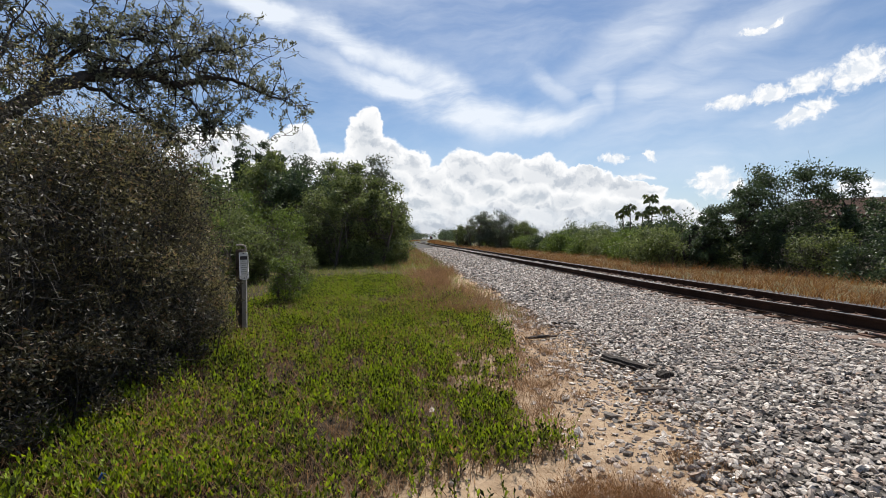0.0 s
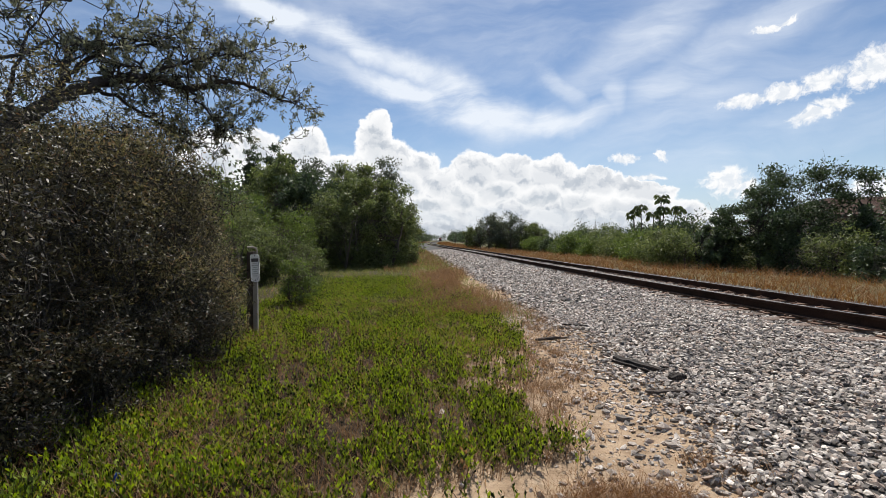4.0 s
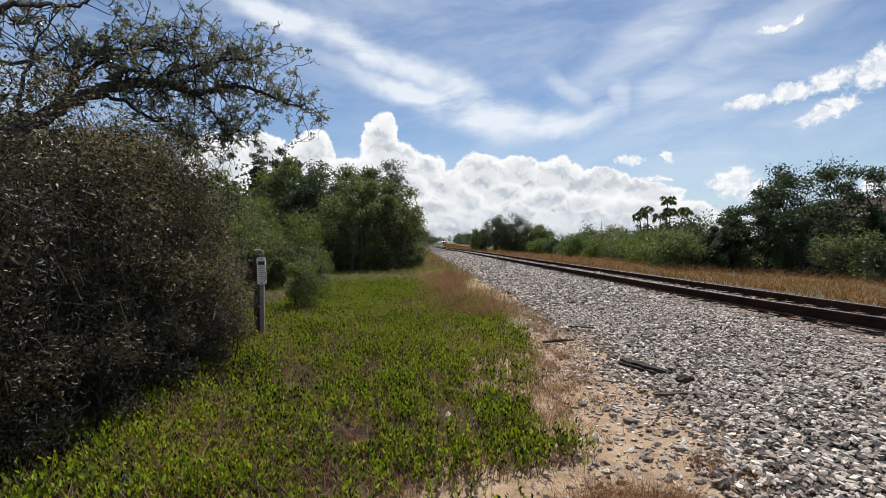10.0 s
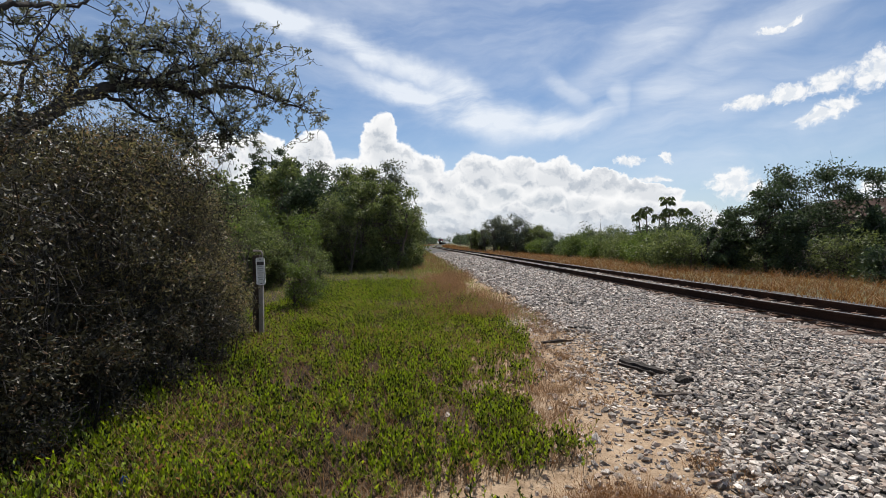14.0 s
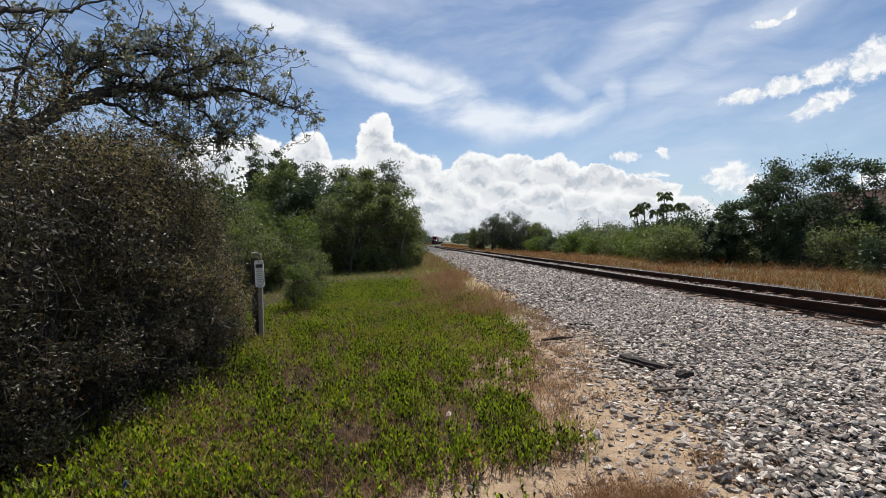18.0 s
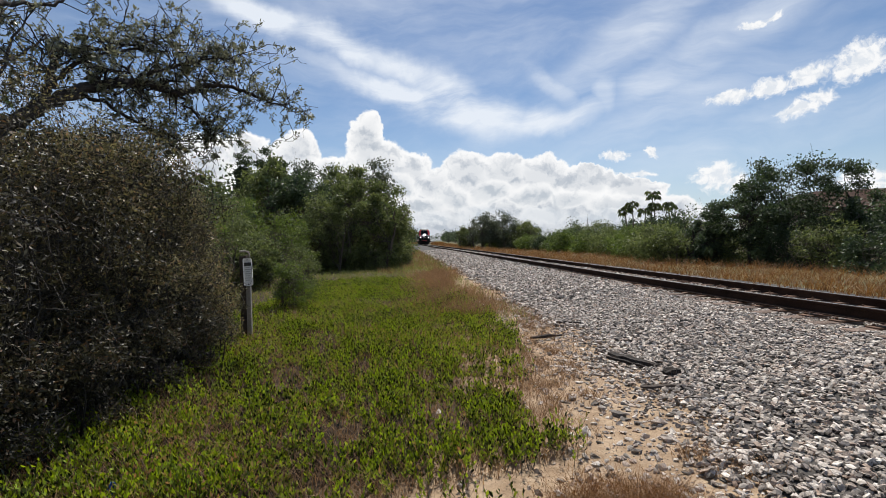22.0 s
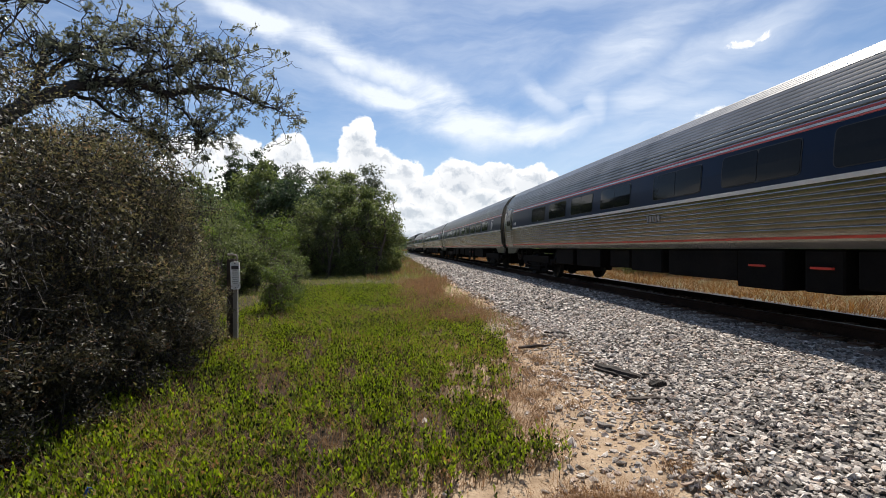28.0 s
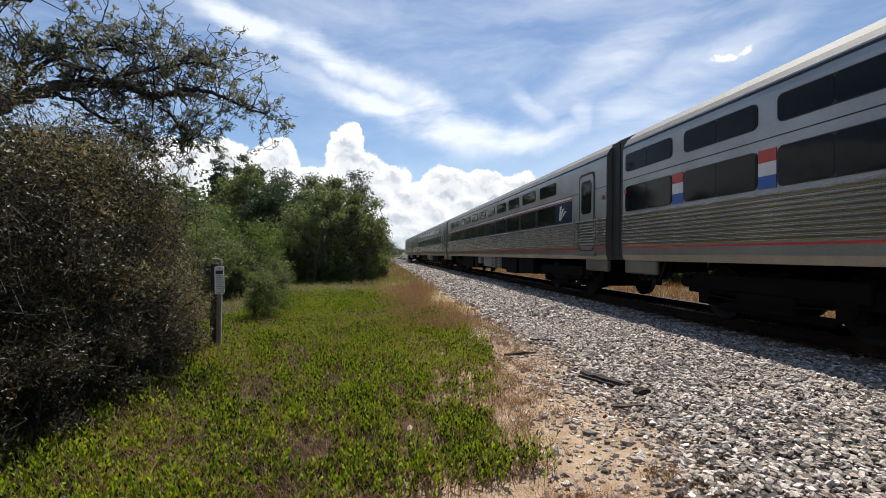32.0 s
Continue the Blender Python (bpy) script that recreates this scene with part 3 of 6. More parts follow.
def blotch(x, y, scale, seed):
    """Uneven patches over the ground, about -1 to 1."""
    r = random.Random(seed)
    out = np.zeros_like(np.asarray(x, float))
    for k in range(7):
        a, f, p = r.uniform(0, math.tau), scale * r.uniform(0.5, 2.6), r.uniform(0, math.tau)
        out = out + np.sin((math.cos(a) * x + math.sin(a) * y) * f + p + 1.3 * np.sin((math.sin(a) * x - math.cos(a) * y) * f * 0.6 + p)) / (1 + 0.25 * k)
    return out / 2.6


# ---- the lie of the land ----
CURVE_FROM, CURVE_R, CURVE_TURN = 120.0, 1200.0, 0.082


def track_at(s):
    """The track's centre line at s metres north of the eye: x, y and its turn to the right."""
    if s <= CURVE_FROM:
        return TRACK_X, s, 0.0
    a = min((s - CURVE_FROM) / CURVE_R, CURVE_TURN)
    x, y = TRACK_X + CURVE_R * (1 - math.cos(a)), CURVE_FROM + CURVE_R * math.sin(a)
    rest = max(s - CURVE_FROM - CURVE_R * CURVE_TURN, 0.0)
    return x + rest * math.sin(a), y + rest * math.cos(a), a


def track_x(y):
    y = np.asarray(y, float)
    yc = CURVE_FROM + CURVE_R * math.sin(CURVE_TURN)
    d = np.clip(y - CURVE_FROM, 0, yc - CURVE_FROM)
    return TRACK_X + CURVE_R - np.sqrt(CURVE_R ** 2 - d ** 2) + np.maximum(y - yc, 0) * math.tan(CURVE_TURN)


BED = RAIL_TOP - 0.235    # top of the ballast


def ground_z(x, y):
    """Height of the land: the verge, the low ballast bank, the ground past it."""
    x, y = np.asarray(x, float), np.asarray(y, float)
    u = x - track_x(y)
    left = np.clip((u + 4.9) / 3.0, 0, 1)
    right = np.clip((4.2 - u) / 2.2, 0, 1)
    bank = np.minimum(left, right)
    bank = bank * bank * (3 - 2 * bank) * 0.5 + bank * 0.5
    z = BED * bank
    z = z - 0.10 * np.clip((u - 4.2) / 3, 0, 1)
    wave = 0.035 * np.sin(x * 1.7 + 0.6 * np.sin(y * 0.9)) * np.sin(y * 1.3 + 0.4) + 0.015 * np.sin(x * 5.1 + y * 2.3) * np.sin(y * 4.3 - x)
    return z + wave * np.clip((-u - 2.6) / 2.0, 0, 1)


def build_ground():
    xs = np.concatenate([[-2500, -900, -300, -120, -60, -35, -22, -15], np.arange(-12, -4, 0.8), np.arange(-4, 12, 0.16), np.arange(12, 26, 1.0), [30, 40, 60, 100, 180, 320, 900, 2500]])
    ys = np.concatenate([[-2500, -800, -300, -120, -60, -30, -15, -8], np.arange(-4, 2, 0.5), np.arange(2, 14, 0.16), np.arange(14, 40, 0.7), np.arange(40, 130, 4.0), np.arange(130, 400, 9.0), [450, 550, 700, 900, 1300, 2600]])
    X, Y = np.meshgrid(xs, ys)
    Z = ground_z(X, Y)
    nx, ny = len(xs), len(ys)
    i = (np.arange(ny - 1)[:, None] * nx + np.arange(nx - 1)[None]).reshape(-1)
    faces = np.stack([i, i + 1, i + nx + 1, i + nx], 1)
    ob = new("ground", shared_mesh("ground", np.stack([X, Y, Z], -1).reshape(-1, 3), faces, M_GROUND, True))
    tagged(ob, "sandy verge and rough dry turf reaching to the horizon", "ground", kind="structure")


build_ground()


def stone_shapes(rng, count=10):
    """Angular low stones: cut lumps with 20 faces."""
    bm = bmesh.new()
    bmesh.ops.create_icosphere(bm, subdivisions=1, radius=1.0)
    V = np.array([v.co[:] for v in bm.verts])
    T = np.array([[v.index for v in f.verts] for f in bm.faces])
    bm.free()
    shapes = []
    for _ in range(count):
        W = V * rng.uniform(0.5, 1.4, (len(V), 1)) * np.array([1.0, rng.uniform(0.55, 0.85), rng.uniform(0.34, 0.54)])
        shapes.append(W)
    return shapes, T


def scatter_stones(rng, shapes, T, pos, size):
    """Many stones in one mesh."""
    n = len(pos)
    which = rng.integers(0, len(shapes), n)
    W = np.array(shapes)[which]
    a, tilt, b = rng.uniform(0, math.tau, n), rng.normal(0, 0.38, n), rng.uniform(0, math.tau, n)
    ca, sa, ct, st, cb, sb = np.cos(a), np.sin(a), np.cos(tilt), np.sin(tilt), np.cos(b), np.sin(b)
    x, y, z = W[..., 0], W[..., 1], W[..., 2]
    x, y = x * cb[:, None] - y * sb[:, None], x * sb[:, None] + y * cb[:, None]
    y, z = y * ct[:, None] - z * st[:, None], y * st[:, None] + z * ct[:, None]
    x, y = x * ca[:, None] - y * sa[:, None], x * sa[:, None] + y * ca[:, None]
    P = np.stack([x, y, z], -1) * size[:, None, None] + pos[:, None]
    F = T[None] + (np.arange(n) * len(shapes[0]))[:, None, None]
    return P.reshape(-1, 3), F.reshape(-1, 3)


def ballast_edge(y):
    """How far left the ballast reaches at y."""
    y = np.asarray(y, float)
    return np.interp(y, [0, 2.7, 4.4, 7.0, 13.0, 24.0, 60.0], [1.95, 2.08, 2.45, 2.75, 2.72, 2.8, 2.9]) + 0.12 * np.sin(y * 2.1) + 0.07 * np.sin(y * 5.3 + 1)


def build_ballast():
    ys = np.concatenate([[-260, -120, -60, -20, -6], np.arange(-2, 16, 0.25), np.arange(16, 50, 1.0), np.arange(50, 400, 6.0), [420, 500, 620, 800, 1000]])
    us = np.linspace(0, 1, 34)
    V = []
    for y in ys:
        c = float(track_x(y))
        lo = float(ballast_edge(min(y, 60))) - TRACK_X + c + (0.12 * math.sin(y * 9) if y < 20 else 0)
        x = lo + (c + 3.0 - lo) * us
        z = ground_z(x, np.full_like(x, y)) + 0.016 + 0.012 * np.sin(x * 23 + y * 7) * np.sin(y * 19)
        z = z - 0.03 * np.clip((0.75 - np.abs(x - c)) / 0.1, 0, 1)
        z[0] -= 0.05
        z[-1] -= 0.06
        V.append(np.column_stack([x, np.full_like(x, y), z]))
    V = np.concatenate(V)
    nx = len(us)
    i = (np.arange(len(ys) - 1)[:, None] * nx + np.arange(nx - 1)[None]).reshape(-1)
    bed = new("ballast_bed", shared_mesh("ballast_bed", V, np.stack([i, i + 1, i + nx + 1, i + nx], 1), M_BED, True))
    tagged(bed, "grey crushed granite ballast bank along the track", "ballast", kind="structure")
    rng = np.random.default_rng(5)
    shapes, T = stone_shapes(rng)
    P, S = [], []
    for y0, y1, per, size in ((-6.0, 1.2, 70, 0.060), (1.2, 5.5, 1000, 0.029), (5.5, 10, 760, 0.032), (10, 18, 300, 0.046), (18, 34, 130, 0.065), (34, 64, 50, 0.095)):
        n = int(per * (y1 - y0) * 7.4)
        y = rng.uniform(y0, y1, n)
        lo = ballast_edge(y)
        t = rng.random(n)
        x = lo - 0.25 + (9.6 - lo) * t
        keep = (rng.random(n) < np.clip((x - lo + 0.30) / 0.45, 0.05, 1))
        keep &= ~((np.abs(np.abs(x - TRACK_X) - 0.75) < 0.10))
        keep &= (x < 6.05) | (rng.random(n) < 0.5)
        keep &= (x < 8.6)
        beat = np.abs((y + 3.0 + 0.255) % 0.51 - 0.255) < 0.14
        keep &= ~((np.abs(x - TRACK_X) < 1.33) & beat & (rng.random(n) < np.where(np.abs(x - TRACK_X) < 0.7, 0.5, 0.85)))
        x, y = x[keep], y[keep]
        s = size * rng.uniform(0.55, 1.35, len(x))
        P.append(np.column_stack([x, y, ground_z(x, y) + 0.016 + s * 0.40 - 0.005 * (np.abs(x - TRACK_X) < 0.68)]))
        S.append(s)
    # loose stones over the sand
    n = 6500
    y = rng.uniform(2.2, 12, n)
    lo = ballast_edge(y)
    x = lo - np.abs(rng.normal(0, 0.6, n))
    s = 0.034 * rng.uniform(0.0, 1.0, n) ** 2 + 0.006
    keep = x > 0.1
    P.append(np.column_stack([x, y, ground_z(x, y) + s * 0.15])[keep])
    S.append(s[keep])
    P, S = np.concatenate(P), np.concatenate(S)
    near = (P[:, 0] < 3.6) & (P[:, 1] < 4.6) & (P[:, 1] > 2.4) & (S > 0.027)
    pick = np.nonzero(near)[0][:300]
    rest = np.ones(len(P), bool)
    rest[pick] = False
    V, Fc = scatter_stones(rng, shapes, T, P[rest], S[rest])
    hang("loose_ballast", shared_mesh("loose_ballast", V, Fc, M_STONE), bed)["kind"] = "stuff"
    metas = [mesh_of("stone", w, T, M_STONE) for w in shapes]
    for k in pick:
        hang("stone", metas[k % len(metas)], bed, at=pose(*P[k], rng.normal(0, 20), rng.normal(0, 20), rng.uniform(0, 360)) @ Matrix.Scale(S[k], 4))


def rail_rise(side, s):
    """How the worn line sags and rises: the far rail lies a little low, the near one lifts towards the eye."""
    return -0.04 * min(max((40 - s) / 20, 0), 1) if side > 0 else float(np.interp(s, [-20, 0, 5, 8, 11], [0, 0.05, 0.055, 0.015, 0]))


def rail_mesh(side):
    """A rail of 0.17 m laid along the whole line: foot, web and head; the running band is polished."""
    prof = [(-0.07, 0), (-0.07, 0.012), (-0.012, 0.028), (-0.010, 0.125), (-0.037, 0.135), (-0.037, 0.165), (-0.028, 0.172), (0.028, 0.172), (0.037, 0.165), (0.037, 0.135), (0.010, 0.125), (0.012, 0.028), (0.07, 0.012), (0.07, 0)]
    ss = list(np.arange(-252, -24, 12.0)) + list(np.arange(-24, 48, 2.0)) + list(np.arange(48, 120, 12.0)) + list(np.arange(120, 240, 6.0)) + list(np.arange(240, 1100, 60.0))
    V, Fc, idx = [], [], []
    for s in ss:
        x, y, a = track_at(s)
        for px, pz in prof:
            o = side * 0.7545 + px
            V.append((x + o * math.cos(a), y - o * math.sin(a), RAIL_TOP - 0.172 + pz + rail_rise(side, s)))
    n = len(prof)
    for i in range(len(ss) - 1):
        for k in range(n):
            j = (k + 1) % n
            Fc.append((i * n + k, i * n + j, (i + 1) * n + j, (i + 1) * n + k))
            idx.append(1 if k in (6,) else 0)
    return mesh_of("rail", V, Fc, [M_RUST, M_SHINE], index=idx)


def build_track():
    track = tagged(new("railway_track"), "single railway track with rusty rails on weathered wooden ties", "railway track", kind="structure")
    for side in (-1, 1):
        hang("rail", rail_mesh(side), track, "rust-brown steel rail with a polished running band")
    rng = random.Random(4)
    tie = box_mesh("tie", (2.6, 0.225, 0.17), M_TIE, 0.012)
    plate = box_mesh("tie_plate", (0.36, 0.19, 0.02), M_PLATE, 0.004)
    spike = box_mesh("spike", (0.03, 0.03, 0.035), M_PLATE, 0.006)
    n = 0
    s = -3.0
    while n < 150:
        x, y, a = track_at(s)
        t = hang("tie", tie, track, at=pose(x + rng.gauss(0, 0.03), y, RAIL_TOP - 0.172 - 0.02 - 0.085 + rng.gauss(0, 0.003), 0, 0, rng.gauss(0, 0.9)))
        if n < 45:
            for side in (-1, 1):
                hang("tie_plate", plate, t, at=pose(side * 0.7545, 0, 0.095))
                for dx, dy in ((-0.10, 0.05), (0.10, -0.05)):
                    hang("spike", spike, t, at=pose(side * 0.7545 + dx, dy, 0.118))
        s += 0.51 if n < 110 else 0.9
        n += 1


build_ballast()
build_track()

# ---- plants ----


def build_oak():
    """The live oak that leans over the thicket: crooked limbs, sparse grey-green leaves."""
    rng = np.random.default_rng(11)
    root = tagged(new("oak_tree"), "gnarled live oak with crooked limbs and sparse grey-green leaves", "tree")
    root.location = (-4.9, 3.7, 0)
    o = np.array([-4.9, 3.7, 0.0])
    limbs = [
        ([(-4.9, 3.7, -0.05), (-4.8, 3.8, 0.8), (-4.5, 4.1, 1.6), (-4.15, 4.6, 2.25)], 0.15, 0.11, 0),
        ([(-4.15, 4.6, 2.25), (-3.96, 5.0, 2.57), (-3.86, 5.3, 2.79), (-3.73, 5.6, 3.07), (-3.55, 6.0, 3.37), (-3.28, 6.3, 3.53), (-3.12, 6.6, 3.58), (-2.93, 6.9, 3.56), (-2.6, 7.1, 3.76), (-2.33, 7.3, 3.78), (-1.94, 7.5, 3.66), (-1.62, 7.7, 3.58)], 0.10, 0.010, 5),
        ([(-3.81, 5.5, 2.97), (-3.72, 5.6, 3.25), (-3.74, 5.7, 3.42), (-3.84, 5.9, 3.69), (-3.81, 6.0, 3.83), (-3.65, 6.3, 3.92), (-3.26, 6.6, 4.12), (-2.95, 6.9, 4.35)], 0.045, 0.009, 3),
        ([(-3.78, 5.62, 3.2), (-3.70, 5.9, 3.55), (-3.54, 6.1, 3.75), (-3.34, 6.5, 4.0), (-3.0, 6.8, 4.1)], 0.035, 0.008, 3),
        ([(-4.3, 4.4, 2.1), (-4.1, 4.7, 3.2), (-3.94, 5.0, 3.84), (-3.9, 5.3, 3.99), (-3.84, 5.7, 4.16), (-3.72, 6.0, 4.38), (-3.45, 6.4, 4.7)], 0.045, 0.008, 1),
        ([(-3.28, 6.3, 3.53), (-3.0, 6.5, 3.74), (-2.84, 6.8, 3.92), (-2.55, 7.1, 4.15), (-2.3, 7.3, 4.18)], 0.03, 0.008, 6),
        ([(-2.93, 6.9, 3.57), (-2.78, 7.0, 3.36), (-2.65, 7.1, 3.12), (-2.60, 7.1, 2.98)], 0.02, 0.006, 6),
        ([(-3.65, 5.9, 3.25), (-3.5, 6.2, 3.27), (-3.43, 6.5, 3.17), (-3.22, 6.8, 3.03), (-3.1, 7.0, 2.9)], 0.028, 0.007, 5),
        ([(-3.88, 5.1, 2.67), (-3.92, 5.2, 3.12), (-3.95, 5.4, 3.6), (-3.95, 5.7, 4.05)], 0.026, 0.007, 1),
        ([(-4.1, 4.7, 3.1), (-3.89, 5.2, 3.38), (-3.88, 5.5, 3.55), (-3.85, 5.8, 3.89)], 0.026, 0.007, 1)]
    lines, ends = [], []
    for pts, r0, r1, leafed in limbs:
        pts = np.array(pts) - o
        t = np.linspace(0, len(pts) - 1, 5 * len(pts))
        P = np.column_stack([np.interp(t, np.arange(len(pts)), pts[:, k]) for k in range(3)])
        w = rng.normal(size=P.shape) * 0.012
        w[0] = w[-1] = 0
        P = P + w
        R = np.linspace(r0, r1, len(P))
        lines.append([(P[k], R[k]) for k in range(len(P))])
        for k in range(22 if len(P) > 50 else 8, len(P)):
            for _ in range(leafed if k % 2 or k > len(P) - 4 else 0):
                d = rng.normal(size=3) * np.array([0.30, 0.30, 0.27])
                e = P[k] + d
                e[2] = max(e[2] + 0.05, 2.35 + rng.random() * 0.3)
                br = wander(rng, P[k], e, max(R[k] * 0.3, 0.006), 0.0035, 6, 0.55)
                lines.append(br)
                for _ in range(3):
                    q = br[rng.integers(2, 7)][0]
                    f = q + rng.normal(size=3) * 0.11
                    lines.append(wander(rng, q, f, 0.0035, 0.002, 3, 0.6))
                    ends.append((q, f))
    hang("trunk", tubes_mesh("trunk", lines, M_OAKBARK, 6), root)
    A, B = np.array([a for a, _ in ends]), np.array([b for _, b in ends])
    n = 15000
    leafing = np.nonzero(rng.random(len(A)) < 0.72)[0]
    k = rng.choice(leafing, n)
    t = rng.uniform(0.3, 1.1, n)[:, None]
    pos = A[k] * (1 - t) + B[k] * t + rng.normal(size=(n, 3)) * 0.018
    hang("crown", quad_mesh("crown", leaf_quads(rng, pos, 0.055, 0.023, 0.1, along=unit(B[k] - A[k]) * 0.4), M_OAK), root)


def build_left_side():
    build_oak()
    row = [(-3.3, 1.6, 2.7, 1.15), (-3.3, 2.8, 2.9, 1.15), (-3.3, 4.0, 3.05, 1.1), (-3.3, 5.2, 3.25, 1.05), (-3.35, 6.3, 3.35, 1.0), (-3.7, 7.2, 3.25, 0.85), (-3.75, 8.2, 2.85, 0.72), (-2.95, 7.6, 1.75, 0.5), (-2.65, 6.6, 1.3, 0.5), (-2.5, 5.8, 1.0, 0.5), (-2.6, 5.0, 0.95, 0.5), (-2.7, 4.2, 0.9, 0.5), (-2.85, 3.4, 0.9, 0.5)]
    for k, (x, y, h, r) in enumerate(row):
        small = r < 0.6
        # shrubs nearest and lowest take the shaded tone, the rest the lit one
        plant("thicket_shrub", "dense dark scrub with dry grey twigs and small leathery leaves", "shrub", (x, y, 0), h, (r, r, h * 0.52), 70 if small else 150, 7000 if small else 25000, (0.044, 0.015), M_SHADED_SCRUB if k < 3 or k > 8 else M_LIT_SCRUB, 100 + k, M_DRYTWIG, 0.012, 9, 0.15, 0.25, 1 if k < 2 else 3, "thicket along the verge", 0.3)
    back = [(-5.6, 2.6, 3.7, 1.6), (-5.6, 5.0, 3.7, 1.6), (-5.3, 7.2, 3.6, 1.5), (-5.2, 9.4, 3.1, 1.4), (-7.5, 6.5, 4.2, 1.9), (-7.0, 10, 3.8, 1.8), (-6.6, 13, 3.4, 1.8)]
    for k, (x, y, h, r) in enumerate(back):
        plant("thicket_shrub", "tall dark scrub behind the thicket's edge", "shrub", (x, y, 0), h, (r, r, h * 0.5), 110, 9000, (0.085, 0.030), M_SHADED_SCRUB if k < 1 else M_LIT_SCRUB, 130 + k, M_TWIG, 0.05, 6, 0.2, 0.27, 2, "thicket along the verge", 0.3)
    # the small shrub in the grass, the round bush, the trees behind
    plant("small_shrub", "small olive-green shrub in the grass", "shrub", (-2.4, 10.9, 0), 1.2, (0.42, 0.42, 0.6), 46, 3800, (0.05, 0.02), M_BRIGHT, 160, M_TWIG, 0.018, 5, 0.1, 0.3, 4, hollow=0.2)
    plant("small_shrub", "low grey-green shrub beside the thicket", "shrub", (-2.75, 13.6, 0), 1.35, (0.5, 0.5, 0.7), 50, 4000, (0.055, 0.025), M_WAX, 161, M_TWIG, 0.018, 5, 0.1, 0.3, 4, hollow=0.2)
    plant("round_bush", "large rounded green bush in full leaf", "bush", (-2.0, 28.0, 0), 5.1, (2.7, 2.6, 2.6), 130, 25000, (0.165, 0.078), M_WAX, 170, M_BARK, 0.09, 6, 0.1, 0.145, 2, hollow=0.5)
    plant("round_bush", "green bush against the track's verge", "bush", (-0.5, 31.5, 0), 3.6, (1.5, 1.7, 1.8), 80, 13000, (0.12, 0.055), M_WAX, 171, M_BARK, 0.06, 5, 0.1, 0.24, 2, hollow=0.4)
    plant("round_bush", "green bush with low branches", "bush", (-4.0, 26.5, 0), 3.9, (1.6, 1.5, 2.0), 90, 13000, (0.12, 0.055), M_WAX, 172, M_BARK, 0.06, 5, 0.1, 0.24, 2, hollow=0.4)
    for k, (x, y, h, r) in enumerate([(-3.3, 26.6, 1.7, 1.3), (-1.4, 26.2, 1.6, 1.2), (-0.3, 29.3, 1.7, 1.1)]):
        plant("low_shrub", "low dark green shrub at the foot of the bush", "shrub", (x, y, 0), h, (r, r, h * 0.6), 50, 6000, (0.12, 0.055), M_WAX, 174 + k, M_TWIG, 0.03, 5, 0.1, 0.25, 1, hollow=0.3)
    greens = [(-7.9, 24.5, 4.1, 1.2), (-7.4, 21.5, 3.4, 1.5), (-6.2, 19.0, 2.4, 1.2), (-5.6, 23.5, 3.0, 1.5), (-5.0, 17.0, 1.9, 0.9), (-8.5, 18.0, 3.6, 1.8), (-6.3, 15.5, 2.5, 1.1)]
    for k, (x, y, h, r) in enumerate(greens):
        plant("green_shrub", "leafy light green shrub at the wood's edge", "shrub", (x, y, 0), h, (r, r, h * 0.55), 70, 7500, (0.11, 0.05), M_BRIGHT if k % 3 == 0 else M_WAX, 180 + k, M_TWIG, 0.04, 4, 0.1, 0.27, 2, "shrubs at the wood's edge", 0.3)
    tall = [(-10.9, 43.3, 8.8, 1.8, M_DARK), (-12.6, 45.0, 7.2, 1.7, M_DARK), (-8.6, 44.8, 8.2, 1.6, M_GREY), (-5.4, 44.0, 7.3, 2.0, M_GREY), (-2.1, 45.0, 8.3, 2.0, M_GREY), (-4.2, 40.0, 7.0, 2.0, M_WAX), (-9.5, 37.0, 6.8, 2.4, M_WAX), (-13.0, 32.0, 5.2, 2.4, M_WAX), (-6.6, 34.0, 5.6, 2.0, M_DARK)]
    for k, (x, y, h, r, m) in enumerate(tall):
        plant("woodland_tree", "tall slender tree of the wood with thin limbs", "tree", (x, y, 0), h * 1.13, (r, r, h * 0.46), 60, 10000 if m is not M_GREY else 3600, (0.27, 0.115), m, 200 + k, M_BARK, 0.13, 1, 0.35, 0.27, 3, "wood behind the bush", 0.3)
    # the spire-like top
    plant("woodland_tree", "narrow spire-shaped evergreen tree", "tree", (-13.2, 43.2, 0), 10.5, (0.65, 0.65, 4.4), 90, 8000, (0.24, 0.10), M_DARK, 230, M_BARK, 0.1, 1, 0.3, 0.42, 2, "wood behind the bush", 0.1)


